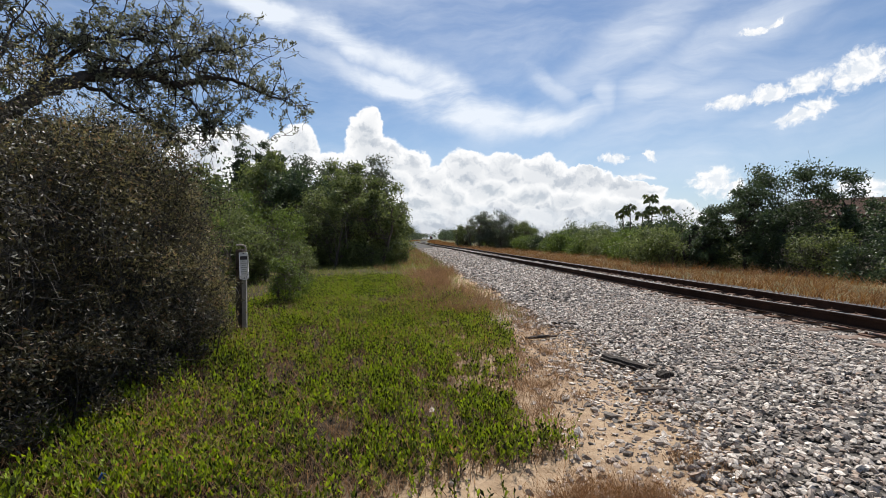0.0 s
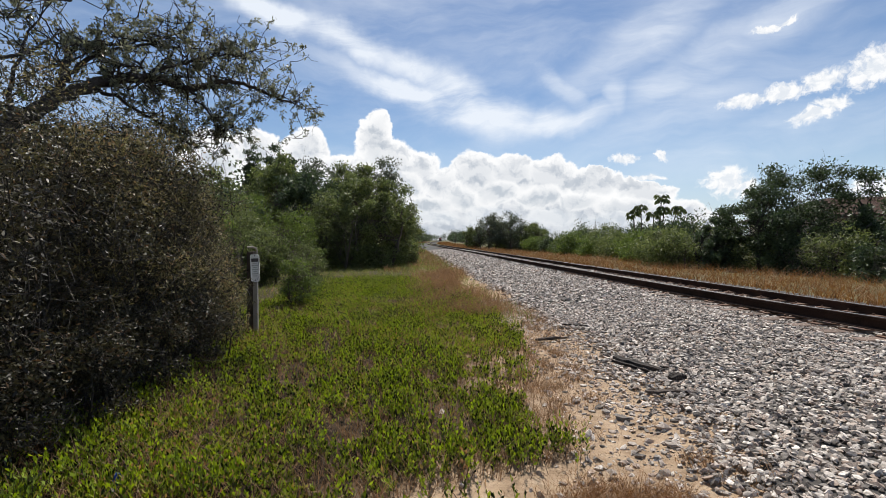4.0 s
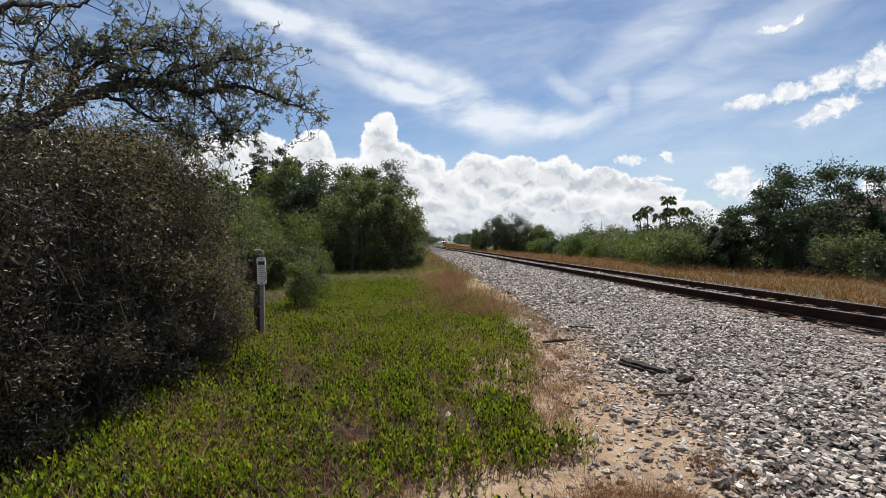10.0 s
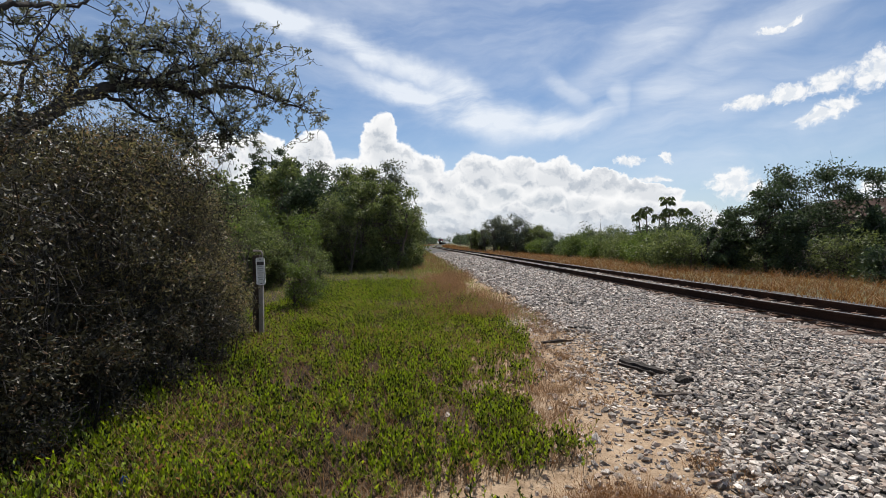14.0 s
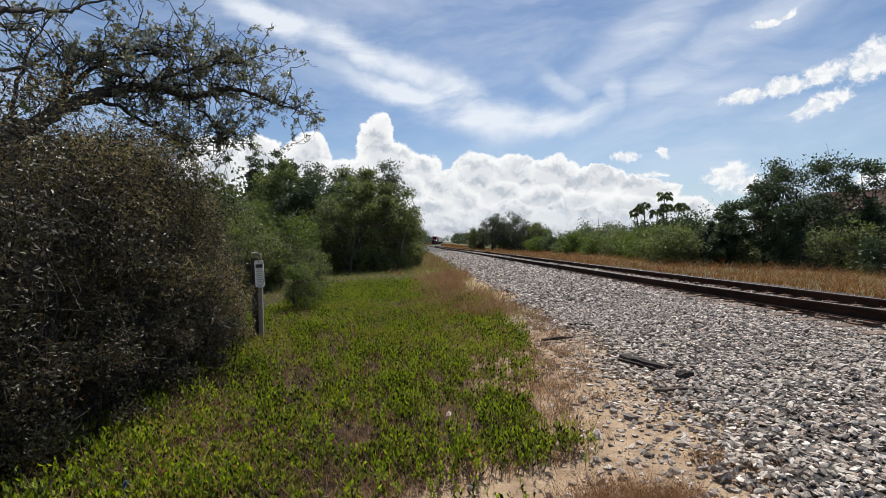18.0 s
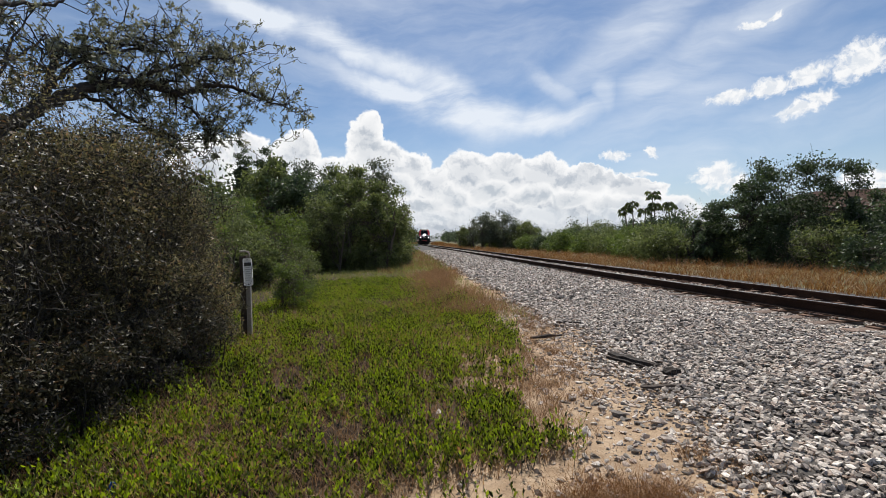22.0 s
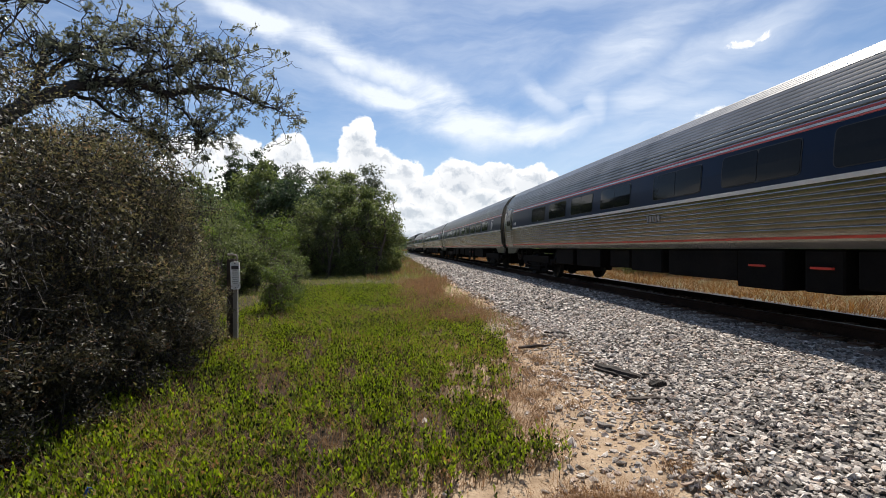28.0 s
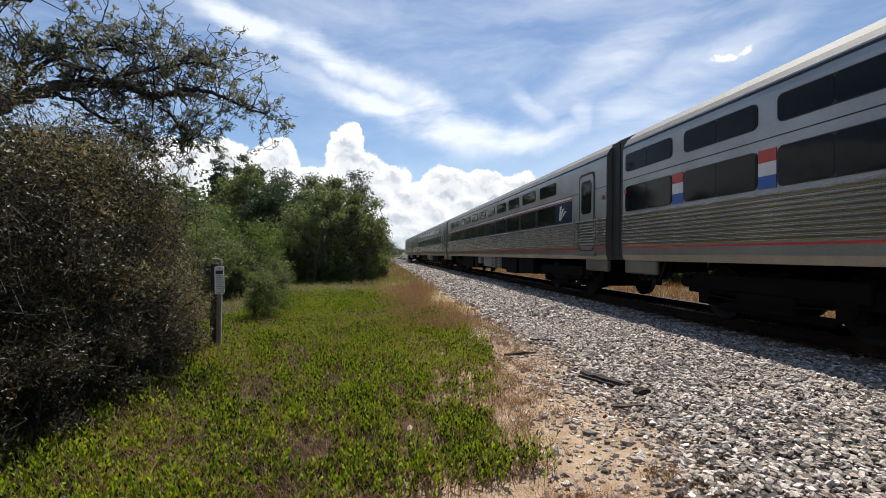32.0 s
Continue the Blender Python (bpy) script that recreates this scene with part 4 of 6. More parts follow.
def build_right_side():
    row = [(17.7, 22.8, 4.3, 1.9, 35), (19.6, 23.0, 5.4, 2.3, 35), (21.8, 21.8, 5.0, 1.9, 22), (22.6, 18.6, 3.3, 1.7, 40), (20.6, 16.5, 3.1, 1.7, 44), (21.5, 14.0, 3.2, 1.8, 44), (20.0, 11.5, 3.0, 1.7, 44), (16.9, 25.0, 3.0, 1.3, 40), (16.2, 24.0, 2.0, 1.1, 40), (21.0, 9.0, 3.6, 2.0, 44), (20.6, 20.8, 2.6, 1.5, 40)]
    for k, (x, y, h, r, c) in enumerate(row):
        plant("roadside_tree", "broad dark green tree with open limbs" if c < 36 else "dense dark green shrubby tree", "tree", (x, y, -0.1), h, (r, r, h * (0.40 if c < 36 else 0.56)), c, 260 * c if c < 36 else 9000, (0.15, 0.07), M_DARK, 300 + k, M_OAKBARK, 0.11, 1 if c < 30 else 3, 0.35, 0.23 if c < 36 else 0.2, 4, "trees across the track", 0.45 if c < 36 else 0.25)
    for k, (x, y) in enumerate([(17.6, 23.6), (17.9, 21.2), (18.0, 18.8), (17.9, 16.4), (18.0, 14.0), (18.1, 11.2), (18.4, 8.0), (18.6, 5.0), (15.4, 26.0)]):
        plant("hedge_shrub", "low dark shrub at the foot of the trees", "shrub", (x, y, -0.1), 1.5 + 0.25 * (k % 3), (1.3, 1.5, 1.1), 46, 4600, (0.13, 0.06), M_DARK if k % 2 else M_WAX, 310 + k, M_TWIG, 0.03, 5, 0.1, 0.3, 1, "hedge across the track", 0.3)
    rng = np.random.default_rng(8)
    k = 0
    for y in np.arange(27, 120, 3.1):
        x = 16.8 + 0.045 * (y - 27) + rng.normal() * 0.8
        h = 1.65 + rng.random() * 0.8
        m = (M_WAX, M_BRIGHT, M_DARK)[rng.integers(3)]
        plant("hedge_shrub", "leafy green shrub in the hedge across the track", "shrub", (x, y, -0.1), h, (1.7, 1.9, h * 0.6), 46, 4200, (0.19, 0.085), m, 330 + k, M_TWIG, 0.04, 4, 0.1, 0.3, 1, "hedge across the track", 0.3)
        k += 1
    for y in np.arange(24, 90, 6.0):
        x = 23.5 + 0.12 * (y - 24) + rng.normal() * 1.5
        h = 2.6 + rng.random() * 1.0
        plant("hedge_shrub", "darker taller shrub behind the hedge", "shrub", (x, y, -0.1), h, (2.6, 2.8, h * 0.55), 46, 3800, (0.26, 0.12), (M_DARK, M_WAX)[k % 2], 330 + k, M_TWIG, 0.05, 4, 0.1, 0.3, 1, "hedge across the track", 0.3)
        k += 1
    for j, (x, y, h, r) in enumerate([(12.6, 71.0, 5.6, 2.4), (15.6, 70.0, 5.4, 2.4), (14.2, 74, 4.6, 2.6), (18.5, 69.0, 4.2, 2.2), (10.8, 76, 3.6, 1.8)]):
        plant("roadside_tree", "rounded tree with fine grey-green foliage", "tree", (x, y, -0.1), h, (r, r, h * 0.47), 60, 7000, (0.22, 0.09), M_GREY if j < 2 else M_WAX, 420 + j, M_BARK, 0.1, 3, 0.15, 0.25, 3, "trees across the track", 0.3)
    # slender umbrella-crowned trees rising over the hedge
    for j, (x, y, h, dx) in enumerate([(20.3, 40.4, 4.45, -0.2), (19.7, 40.6, 3.9, -0.35), (21.7, 39.5, 5.15, 0.15), (21.2, 39.8, 3.75, 0.1), (22.8, 38.8, 4.2, 0.9), (21.9, 39.4, 4.2, 0.25)]):
        umbrella_tree(x - dx, y, h, dx, 440 + j)


def umbrella_tree(x, y, h, dx, seed):
    """A thin bent stem with a drooping umbrella of big lobed leaves."""
    rng = np.random.default_rng(seed)
    root = tagged(new("umbrella_tree"), "slender tree with a bare curved stem and drooping umbrella crown", "tree", "umbrella trees over the hedge")
    root.location = (x, y, -0.1)
    t = np.linspace(0, 1, 9)
    stem = [((dx * k ** 2, 0.1 * math.sin(3 * k), h * k), 0.07 - 0.035 * k) for k in t]
    top = np.array(stem[-1][0])
    lines, quads = [stem], []
    for j in range(13):
        a = math.tau * j / 13 + rng.normal() * 0.15
        L = rng.uniform(0.75, 1.05)
        d = np.array([math.cos(a), math.sin(a), 0])
        tip = top + d * L * 0.42 + np.array([0, 0, 0.30 - 0.55 * rng.random()])
        lines.append([(top, 0.014), ((top + tip) / 2 + np.array([0, 0, 0.08]), 0.011), (tip, 0.008)])
        for f in range(9):
            b = a + (f - 4) * 0.36
            e = np.array([math.cos(b), math.sin(b), -1.1 - 0.5 * rng.random()])
            q = leaf_quads(rng, np.array([tip]), 0.46, 0.15, 0.0, along=np.array([e * 3]))
            quads.append(q)
    hang("trunk", tubes_mesh("trunk", lines, M_TWIG, 6), root)
    hang("crown", quad_mesh("crown", np.concatenate(quads), M_WAX), root)


def build_screen_woods():
    """Unseen woods added left past the thicket and on behind, dimming skylight and reflections."""
    rng = np.random.default_rng(23)
    root = tagged(new("dense_woods"), "dense dark woods added unseen, to shut out sky light", "woods", kind="stuff")
    pos, size, lines = [], [], []
    for y in np.arange(-40, 100, 3.4):
        for x0 in (-11.5, -16, -22) if y < 30 else (-16, -22) if y < 46 else (-4.5, -9, -14):
            # taller behind the eye and past the bush, to screen more sky
            x, yy, h = x0 + rng.normal() * 1.2 - (4 if 25 < y < 46 else 0), y + rng.normal(), rng.uniform(5.0, 7.5) - (1.2 if x0 > -12 else 0) + (4.0 if y < 4 else 2.6 if y > 46 else 0)
            n = 700
            u = unit(rng.normal(size=(18, 3))) * rng.uniform(0.4, 1, (18, 1)) * h * 0.42
            c = u[rng.integers(0, 18, n)] + rng.normal(size=(n, 3)) * h * 0.10
            c[:, 2] = np.maximum(c[:, 2] + h * 0.52, 0.1)
            pos.append(c + np.array([x, yy, 0]))
            size.append(np.full(n, 0.05 * h))
            lines.append([((x, yy, -0.2), 0.03 * h), ((x + 0.1, yy, h * 0.3), 0.022 * h), ((x, yy, h * 0.75), 0.008 * h)])
    pos, size = np.concatenate(pos), np.concatenate(size)
    hang("trunk", tubes_mesh("trunk", lines, M_BARK, 5), root)
    hang("crown", quad_mesh("crown", leaf_quads(rng, pos, size, size * 0.5, 0.1), M_DARK), root)
    # scrub added behind the eye, out of view, for darker reflections
    for k, (x, y) in enumerate([(-4.0, 0.2), (-4.6, -1.6), (-4.4, -3.6), (-5.0, -6.0), (-5.0, -9.0), (-5.4, -12.5)]):
        plant("thicket_shrub", "dense dark scrub with dry grey twigs and small leathery leaves", "shrub", (x, y, 0), 2.9, (1.3, 1.4, 1.5), 70, 6000, (0.09, 0.045), M_SHADED_SCRUB, 150 + k, M_TWIG, 0.03, 5, 0.15, 0.28, 1, "thicket along the verge", 0.3)


def build_far_woods():
    """Woods at the end of the line and along the horizon."""
    rng = np.random.default_rng(21)
    root = tagged(new("far_woods"), "hazy dark tree line along the horizon", "woods", kind="stuff")
    spots = []
    for y in np.arange(95, 330, 5.0):
        c = float(track_x(y))
        for off, n in ((-13, 2), (13, 2)):
            for _ in range(n):
                # left trees, hidden by the bush, raised to darken the train's reflections
                spots.append((c + off * (1 + 0.5 * rng.random()) + (3 if off > 0 else -3), y + rng.normal() * 2, rng.uniform(6.5, 9.5) if off < 0 else rng.uniform(2.5, 5.0)))
    for a in np.linspace(-1.1, 1.35, 170):
        r = rng.uniform(150, 300)
        spots.append((r * math.sin(a), r * math.cos(a), rng.uniform(5, 9)))
    for y in np.arange(340, 760, 9.0):
        c = float(track_x(y))
        for off in (-16, -22, 16, 22):
            spots.append((c + off + rng.normal() * 2, y, rng.uniform(6, 10)))
    for _ in range(90):
        spots.append((float(track_x(900)) + rng.normal() * 160, rng.uniform(850, 1000), rng.uniform(9, 16)))
    pos, size, lines = [], [], []
    for x, y, h in spots:
        if abs(x - float(track_x(y))) < 9 and y < 800:
            continue
        n = 420
        u = unit(rng.normal(size=(16, 3))) * rng.uniform(0.4, 1, (16, 1)) * np.array([h * 0.42, h * 0.42, h * 0.42])
        c = u[rng.integers(0, 16, n)] + rng.normal(size=(n, 3)) * h * 0.11
        c[:, 2] = np.maximum(c[:, 2] + h * 0.52, 0.1)
        pos.append(c + np.array([x, y, -0.1]))
        size.append(np.full(n, 0.07 * h))
        lines.append([((x, y, -0.2), 0.03 * h), ((x + 0.1, y, h * 0.3), 0.022 * h), ((x, y, h * 0.75), 0.008 * h)])
    pos, size = np.concatenate(pos), np.concatenate(size)
    hang("trunk", tubes_mesh("trunk", lines, M_BARK, 5), root)
    hang("crown", quad_mesh("crown", leaf_quads(rng, pos, size, size * 0.55, 0.1), M_DARK), root)


def cover_edge(y):
    """Right-hand limit of the green ground cover at y."""
    return np.interp(y, [2.0, 2.7, 3.0, 3.3, 3.7, 4.6, 5.5, 7.0, 9.0, 11, 14, 17], [-0.6, -0.35, 0.3, 0.95, 1.0, 1.1, 1.38, 1.65, 1.85, 1.6, 1.2, 0.9])


def build_ground_cover():
    """Low upright sprigs of leathery leaves."""
    rng = np.random.default_rng(31)
    n = 48000
    y = 2.0 + 17 * rng.random(n) ** 1.45
    y[:7000] = 2.1 - 6 * rng.random(7000) ** 1.3
    x = rng.uniform(-3.2, 2.0, n)
    clump = rng.choice(n, n // 9, replace=False)[rng.integers(0, n // 9, n)]
    spread = 0.030 + 0.0045 * np.maximum(y[clump], 2)
    swell = rng.uniform(0.45, 1.5, n)[clump]
    x, y = x[clump] + rng.normal(size=n) * spread, y[clump] + rng.normal(size=n) * spread
    edge = cover_edge(y) + 0.26 * blotch(x * 0.5, y, 5.0, 17)
    gap = blotch(x, y, 4.2, 7)
    gap = gap - np.quantile(gap, 0.06)
    keep = (x < edge) & (rng.random(n) < np.clip(gap / 0.12 + 0.5, 0.12, 1)) & (rng.random(n) < np.clip((edge - x) / 0.22 + 0.25, 0, 1)) & (rng.random(n) < np.interp(y, [2, 9, 13, 19], [1, 1, 0.9, 0.5]))
    extra_y = 3.35 + rng.normal(size=130) * 0.17
    extra_x = 0.75 + rng.normal(size=130) * 0.16
    extra_y[:34], extra_x[:34] = rng.uniform(2.35, 2.85, 34), rng.uniform(-0.5, 0.65, 34)
    x, y = np.append(x[keep], extra_x), np.append(y[keep], extra_y)
    mound = np.clip(0.85 + 0.55 * blotch(x[:keep.sum()], y[:keep.sum()], 6.5, 13) + 0.35 * blotch(x[:keep.sum()], y[:keep.sum()], 2.0, 29), 0.3, 1.9)
    h = np.append(0.145 * mound * swell[keep] * rng.uniform(0.6, 1.25, keep.sum()), 0.2 * rng.uniform(0.7, 1.2, 130))
    k = 8
    m = len(x)
    foot = np.column_stack([x, y, ground_z(x, y)])
    lean = rng.normal(size=(m, 3)) * 0.3
    lean[:, 2] = 1
    lean = unit(lean)
    t = np.tile(np.linspace(0.35, 1.0, k), m)
    who = np.repeat(np.arange(m), k)
    pos = foot[who] + lean[who] * (h[who] * t)[:, None]
    a = np.tile(np.arange(k) * 2.4, m) + rng.uniform(0, 0.6, m * k)
    out = np.column_stack([np.cos(a), np.sin(a), 0.9 + 1.5 * t])
    leaves = leaf_quads(rng, pos, 0.037, 0.016, 0.4, along=unit(out) * 0.8)
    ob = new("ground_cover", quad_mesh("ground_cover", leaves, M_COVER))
    tagged(ob, "low mat of bright green leathery creeping plants on sand", "ground cover", kind="stuff")
    stems = np.stack([foot - [0.002, 0, 0], foot + [0.002, 0, 0], foot + lean * h[:, None] + [0.001, 0, 0], foot + lean * h[:, None] - [0.001, 0, 0]], 1)
    hang("stems", quad_mesh("stems", stems, M_TWIG), ob)


def tuft_points(rng, cx, cy, n, spread):
    return np.column_stack([cx + rng.normal(size=n) * spread, cy + rng.normal(size=n) * spread])


def build_grasses():
    rng = np.random.default_rng(41)

    def field(name, label, xy, height, width, mat, lean=0.35):
        ob = new(name, quad_mesh(name, blades(rng, xy, ground_z(xy[:, 0], xy[:, 1]) - 0.01, height, width, lean), mat))
        return tagged(ob, label, "grass", kind="stuff")

    # russet weeds along the edge of the sand
    n = 11000
    y = rng.uniform(3.2, 12, n)
    x = cover_edge(y) + rng.normal(0.10, 0.24, n) + np.interp(y, [3, 6, 9, 11], [0.1, 0.25, 0.45, 0.5])
    clump = blotch(x, y, 8.0, 3)
    keep = (clump > 0.0) & (x < ballast_edge(y) - 0.1) & (rng.random(n) < np.interp(y, [3.2, 6, 9], [0.25, 0.7, 1]))
    spots = [(1.5, 4.7), (1.72, 5.0), (1.55, 5.6), (1.95, 6.0), (1.4, 4.25), (1.15, 3.6), (1.9, 5.3), (1.75, 7.2), (2.05, 8.0), (1.3, 5.2), (1.62, 6.4), (1.25, 4.7), (1.75, 4.4), (1.1, 4.0), (2.1, 2.75), (1.9, 3.0)]
    xy = np.concatenate([np.column_stack([x, y])[keep]] + [tuft_points(rng, a, b, 110, 0.06 + 0.05 * (k % 3)) for k, (a, b) in enumerate(spots)])
    field("russet_weeds", "thin russet dead weeds along the sand's edge", xy, 0.10, 0.005, M_RUSSET, 0.9)
    # tall russet grass past the ground cover
    n = 16000
    y = rng.uniform(9.0, 22, n)
    x = np.interp(y, [9, 13, 20, 22], [1.2, 1.2, 1.4, 1.6]) + rng.normal(0, 0.5, n)
    keep = (x < ballast_edge(y) - 0.15) & (blotch(x, y, 2.2, 9) > -0.3)
    field("russet_grass", "tall russet dry grass beside the ballast", np.column_stack([x, y])[keep], 0.30, 0.009, M_RUSSET, 0.6)
    # yellow-green grass between the thicket and the ballast
    n = 26000
    y = 8.0 + 26 * rng.random(n) ** 1.2
    x = rng.uniform(-6, 2.4, n)
    keep = (x > np.interp(y, [8, 9.5, 12, 34], [-2.9, -3.2, -5.5, -6])) & (x < ballast_edge(y) - 0.3) & (rng.random(n) < np.interp(y, [8, 12], [0.4, 1]))
    field("meadow_grass", "rough yellow-green grass beside the thicket", np.column_stack([x, y])[keep], 0.17, 0.011, M_GRASS, 0.7)
    n = 9000
    y = rng.uniform(22, 90, n)
    x = rng.uniform(-1.0, 2.7, n)
    dry = blotch(x, y, 0.8, 19) > -0.1
    field("verge_grass", "green grass on the far verge", np.column_stack([x, y])[~dry], 0.25, 0.03, M_GRASS)
    field("verge_straw", "dry russet grass on the far verge", np.column_stack([x, y])[dry], 0.3, 0.025, M_RUSSET)
    # dead grass tuft on the sand in front
    xy = np.concatenate([tuft_points(rng, 1.2, 2.55, 2400, 0.17), tuft_points(rng, 0.95, 2.5, 1000, 0.13), tuft_points(rng, 1.45, 2.6, 900, 0.12)])
    field("dead_grass_tuft", "flattened tuft of dead brown grass on sand", xy, 0.10, 0.0035, M_STRAW, 1.1)
    # short stalks strewn over the sand
    n = 2600
    y = rng.uniform(2.2, 9, n)
    x = cover_edge(y) + (ballast_edge(y) - cover_edge(y) + 0.3) * rng.random(n)
    field("sand_litter", "short dead stalks strewn over the sand", np.column_stack([x, y]), 0.045, 0.004, M_RUSSET, 1.8)
    # straw litter between the sprigs
    n = 22000
    y = 2.2 + 9.5 * rng.random(n) ** 1.4
    x = rng.uniform(-2.8, 1.6, n)
    keep = x < cover_edge(y) + 0.3
    field("straw_litter", "scattered dry stalks among the creeping plants", np.column_stack([x, y])[keep], 0.17, 0.0055, M_RUSSET, 1.0)
    # the dry strip across the track
    n = 42000
    y = 1.0 + 110 * rng.random(n) ** 1.5
    u = rng.uniform(1.7, 9.5, n)
    x = track_x(y) + u
    tuft = blotch(x, y, 1.6, 11)
    x, y = x[tuft > -0.45], y[tuft > -0.45]
    tall = blotch(x, y, 3.0, 37) > 0.25
    field("straw_grass", "dry golden-brown grass strip across the track", np.column_stack([x, y])[~tall], 0.24, 0.016, M_STRAW, 1.1)
    field("straw_grass", "taller tufts of dry golden-brown grass", np.column_stack([x, y])[tall], 0.46, 0.014, M_STRAW, 0.8)
    n = 9000
    y = rng.uniform(110, 330, n)
    x = track_x(y) + rng.choice([-1, 1], n) * rng.uniform(3.5, 10, n)
    field("straw_grass", "dry golden grass by the far line", np.column_stack([x, y]), 0.5, 0.1, M_STRAW)


build_left_side()
build_screen_woods()
build_right_side()
build_far_woods()
build_ground_cover()
build_grasses()

# ---- the train ----
# A car's own space: x across, y along (the front at -y), z over the rail heads.


def fluted(points, depth=0.024):
    """A profile with flutes: segments of (x, z, flutes) from the sill to the roof's middle."""
    out = [points[0][:2]]
    for (x0, z0, _), (x1, z1, n) in zip(points, points[1:]):
        L = math.hypot(x1 - x0, z1 - z0)
        nx, nz = (z1 - z0) / L, -(x1 - x0) / L
        for k in range(n):
            for f, d in ((0.03, 0), (0.09, 0.55 * depth), (0.22, 0.80 * depth), (0.55, 0.95 * depth), (0.80, depth), (0.90, 0.75 * depth), (0.97, 0)):
                t = (k + f) / n
                out.append((x0 + (x1 - x0) * t + nx * d, z0 + (z1 - z0) * t + nz * d))
        out.append((x1, z1))
    return out


def shell_mesh(name, half, y0, y1, mat, roof=None, roof_from=9.0, flutes=None):
    """A car's shell: the half profile mirrored, drawn from y0 to y1, with closed ends."""
    ring = half + [(-x, z) for x, z in reversed(half) if x > 1e-6]
    n = len(ring)
    V = [(x, y, z) for y in (y0, y1) for x, z in ring]
    Fc = [(k, (k + 1) % n, n + (k + 1) % n, n + k) for k in range(n)]
    Fc += [tuple(range(n)), tuple(range(n, 2 * n))]
    if roof is None:
        return mesh_of(name, V, Fc, mat)
    index = [1 if min(V[f[0]][2], V[f[1]][2]) >= roof_from else 2 if flutes and flutes[0] <= V[f[0]][2] <= flutes[1] and flutes[0] <= V[f[1]][2] <= flutes[1] else 0 for f in Fc]
    return mesh_of(name, V, Fc, [mat, roof, M_STEEL], index=index)


class Side:
    """The smooth outline of a car's side, on which bands, panes and doors are laid."""

    def __init__(self, pts):
        self.z, self.x = np.array([p[1] for p in pts]), np.array([p[0] for p in pts])

    def at(self, z):
        return float(np.interp(z, self.z, self.x))

    def panel(self, name, side, y0, y1, z0, z1, mat, out=0.008, radius=0.0, thick=0.02, rows=6):
        """A plate on the side, curved with it, rounded at the corners."""
        zs = np.linspace(z0, z1, rows + 1)
        if radius:
            zs = np.unique(np.concatenate([zs, [z0 + radius * (1 - math.cos(a)) for a in np.linspace(0, math.pi / 2, 5)], [z1 - radius * (1 - math.cos(a)) for a in np.linspace(0, math.pi / 2, 5)]]))
        V, Fc = [], []
        for z in zs:
            inset = 0.0
            if radius:
                d = min(z - z0, z1 - z)
                if d < radius:
                    inset = radius - math.sqrt(max(radius ** 2 - (radius - d) ** 2, 0))
            x = self.at(z)
            for o in (out, out - thick):
                V += [(side * (x + o), y0 + inset, z), (side * (x + o), y1 - inset, z)]
        for k in range(len(zs) - 1):
            a, b = 4 * k, 4 * k + 4
            Fc += [(a, a + 1, b + 1, b), (a + 2, b + 2, b + 3, a + 3), (a, b, b + 2, a + 2), (a + 1, a + 3, b + 3, b + 1)]
        e = 4 * (len(zs) - 1)
        Fc += [(0, 2, 3, 1), (e, e + 1, e + 3, e + 2)]
        return mesh_of(name, V, Fc, mat)


def window_on(sd, car, side, y0, y1, z0, z1, r=0.09, split=1, frame=M_BLACK):
    """A tinted window: rim, panes."""
    w = hang("window", sd.panel("window", side, y0, y1, z0, z1, frame, 0.012, r, 0.03), car)
    d = 0.014
    ys = np.linspace(y0 + d, y1 - d, split + 1)
    for a, b in zip(ys, ys[1:]):
        hang("pane", sd.panel("pane", side, a + 0.006, b - 0.006, z0 + d, z1 - d, M_GLASS, 0.017, r * 0.75, 0.012), w)
    return w


def emblem(sd, car, side, y, z, h, mat):
    """A plain fan of three swept bars."""
    for k in range(3):
        V = []
        for t in np.linspace(0, 1, 7):
            mid = y + h * (0.40 - 0.10 * k - (0.25 + 0.33 * k) * t ** 1.25)
            w = h * (0.05 + 0.13 * t)
            zz = z - h / 2 + h * t * (1.0 - 0.20 * k)
            for e in (-1, 1):
                V.append((side * (sd.at(zz) + 0.019), mid + e * w, zz))
        hang("emblem_bar", mesh_of("emblem_bar", V, [(2 * i, 2 * i + 1, 2 * i + 3, 2 * i + 2) for i in range(6)], mat), car, "plain white swept emblem bar")


def lettering(text, size, at, mat, parent, name="lettering"):
    """Letters of the built-in font as a thin mesh; at puts the text's plane upright on a side."""
    cu = bpy.data.curves.new(name, "FONT")
    cu.body, cu.size, cu.extrude, cu.align_x, cu.align_y = text, size, 0.003, "CENTER", "CENTER"
    tmp = bpy.data.objects.new(name, cu)
    me = bpy.data.meshes.new_from_object(tmp)
    bpy.data.objects.remove(tmp)
    me.materials.clear()
    me.materials.append(mat)
    return hang(name, me, parent, at=at)


WHEEL = {}


def wheel_mesh(r):
    if r not in WHEEL:
        WHEEL[r] = turned_mesh("wheel", [(-0.065, r * 0.3), (-0.065, r * 0.75), (-0.05, r * 0.8), (-0.065, r * 0.86), (-0.065, r), (0.05, r * 1.0), (0.055, r + 0.028), (0.075, r + 0.028), (0.075, r * 0.86), (0.04, r * 0.8), (0.04, r * 0.3)], M_WHEEL, "x", 28)
    return WHEEL[r]


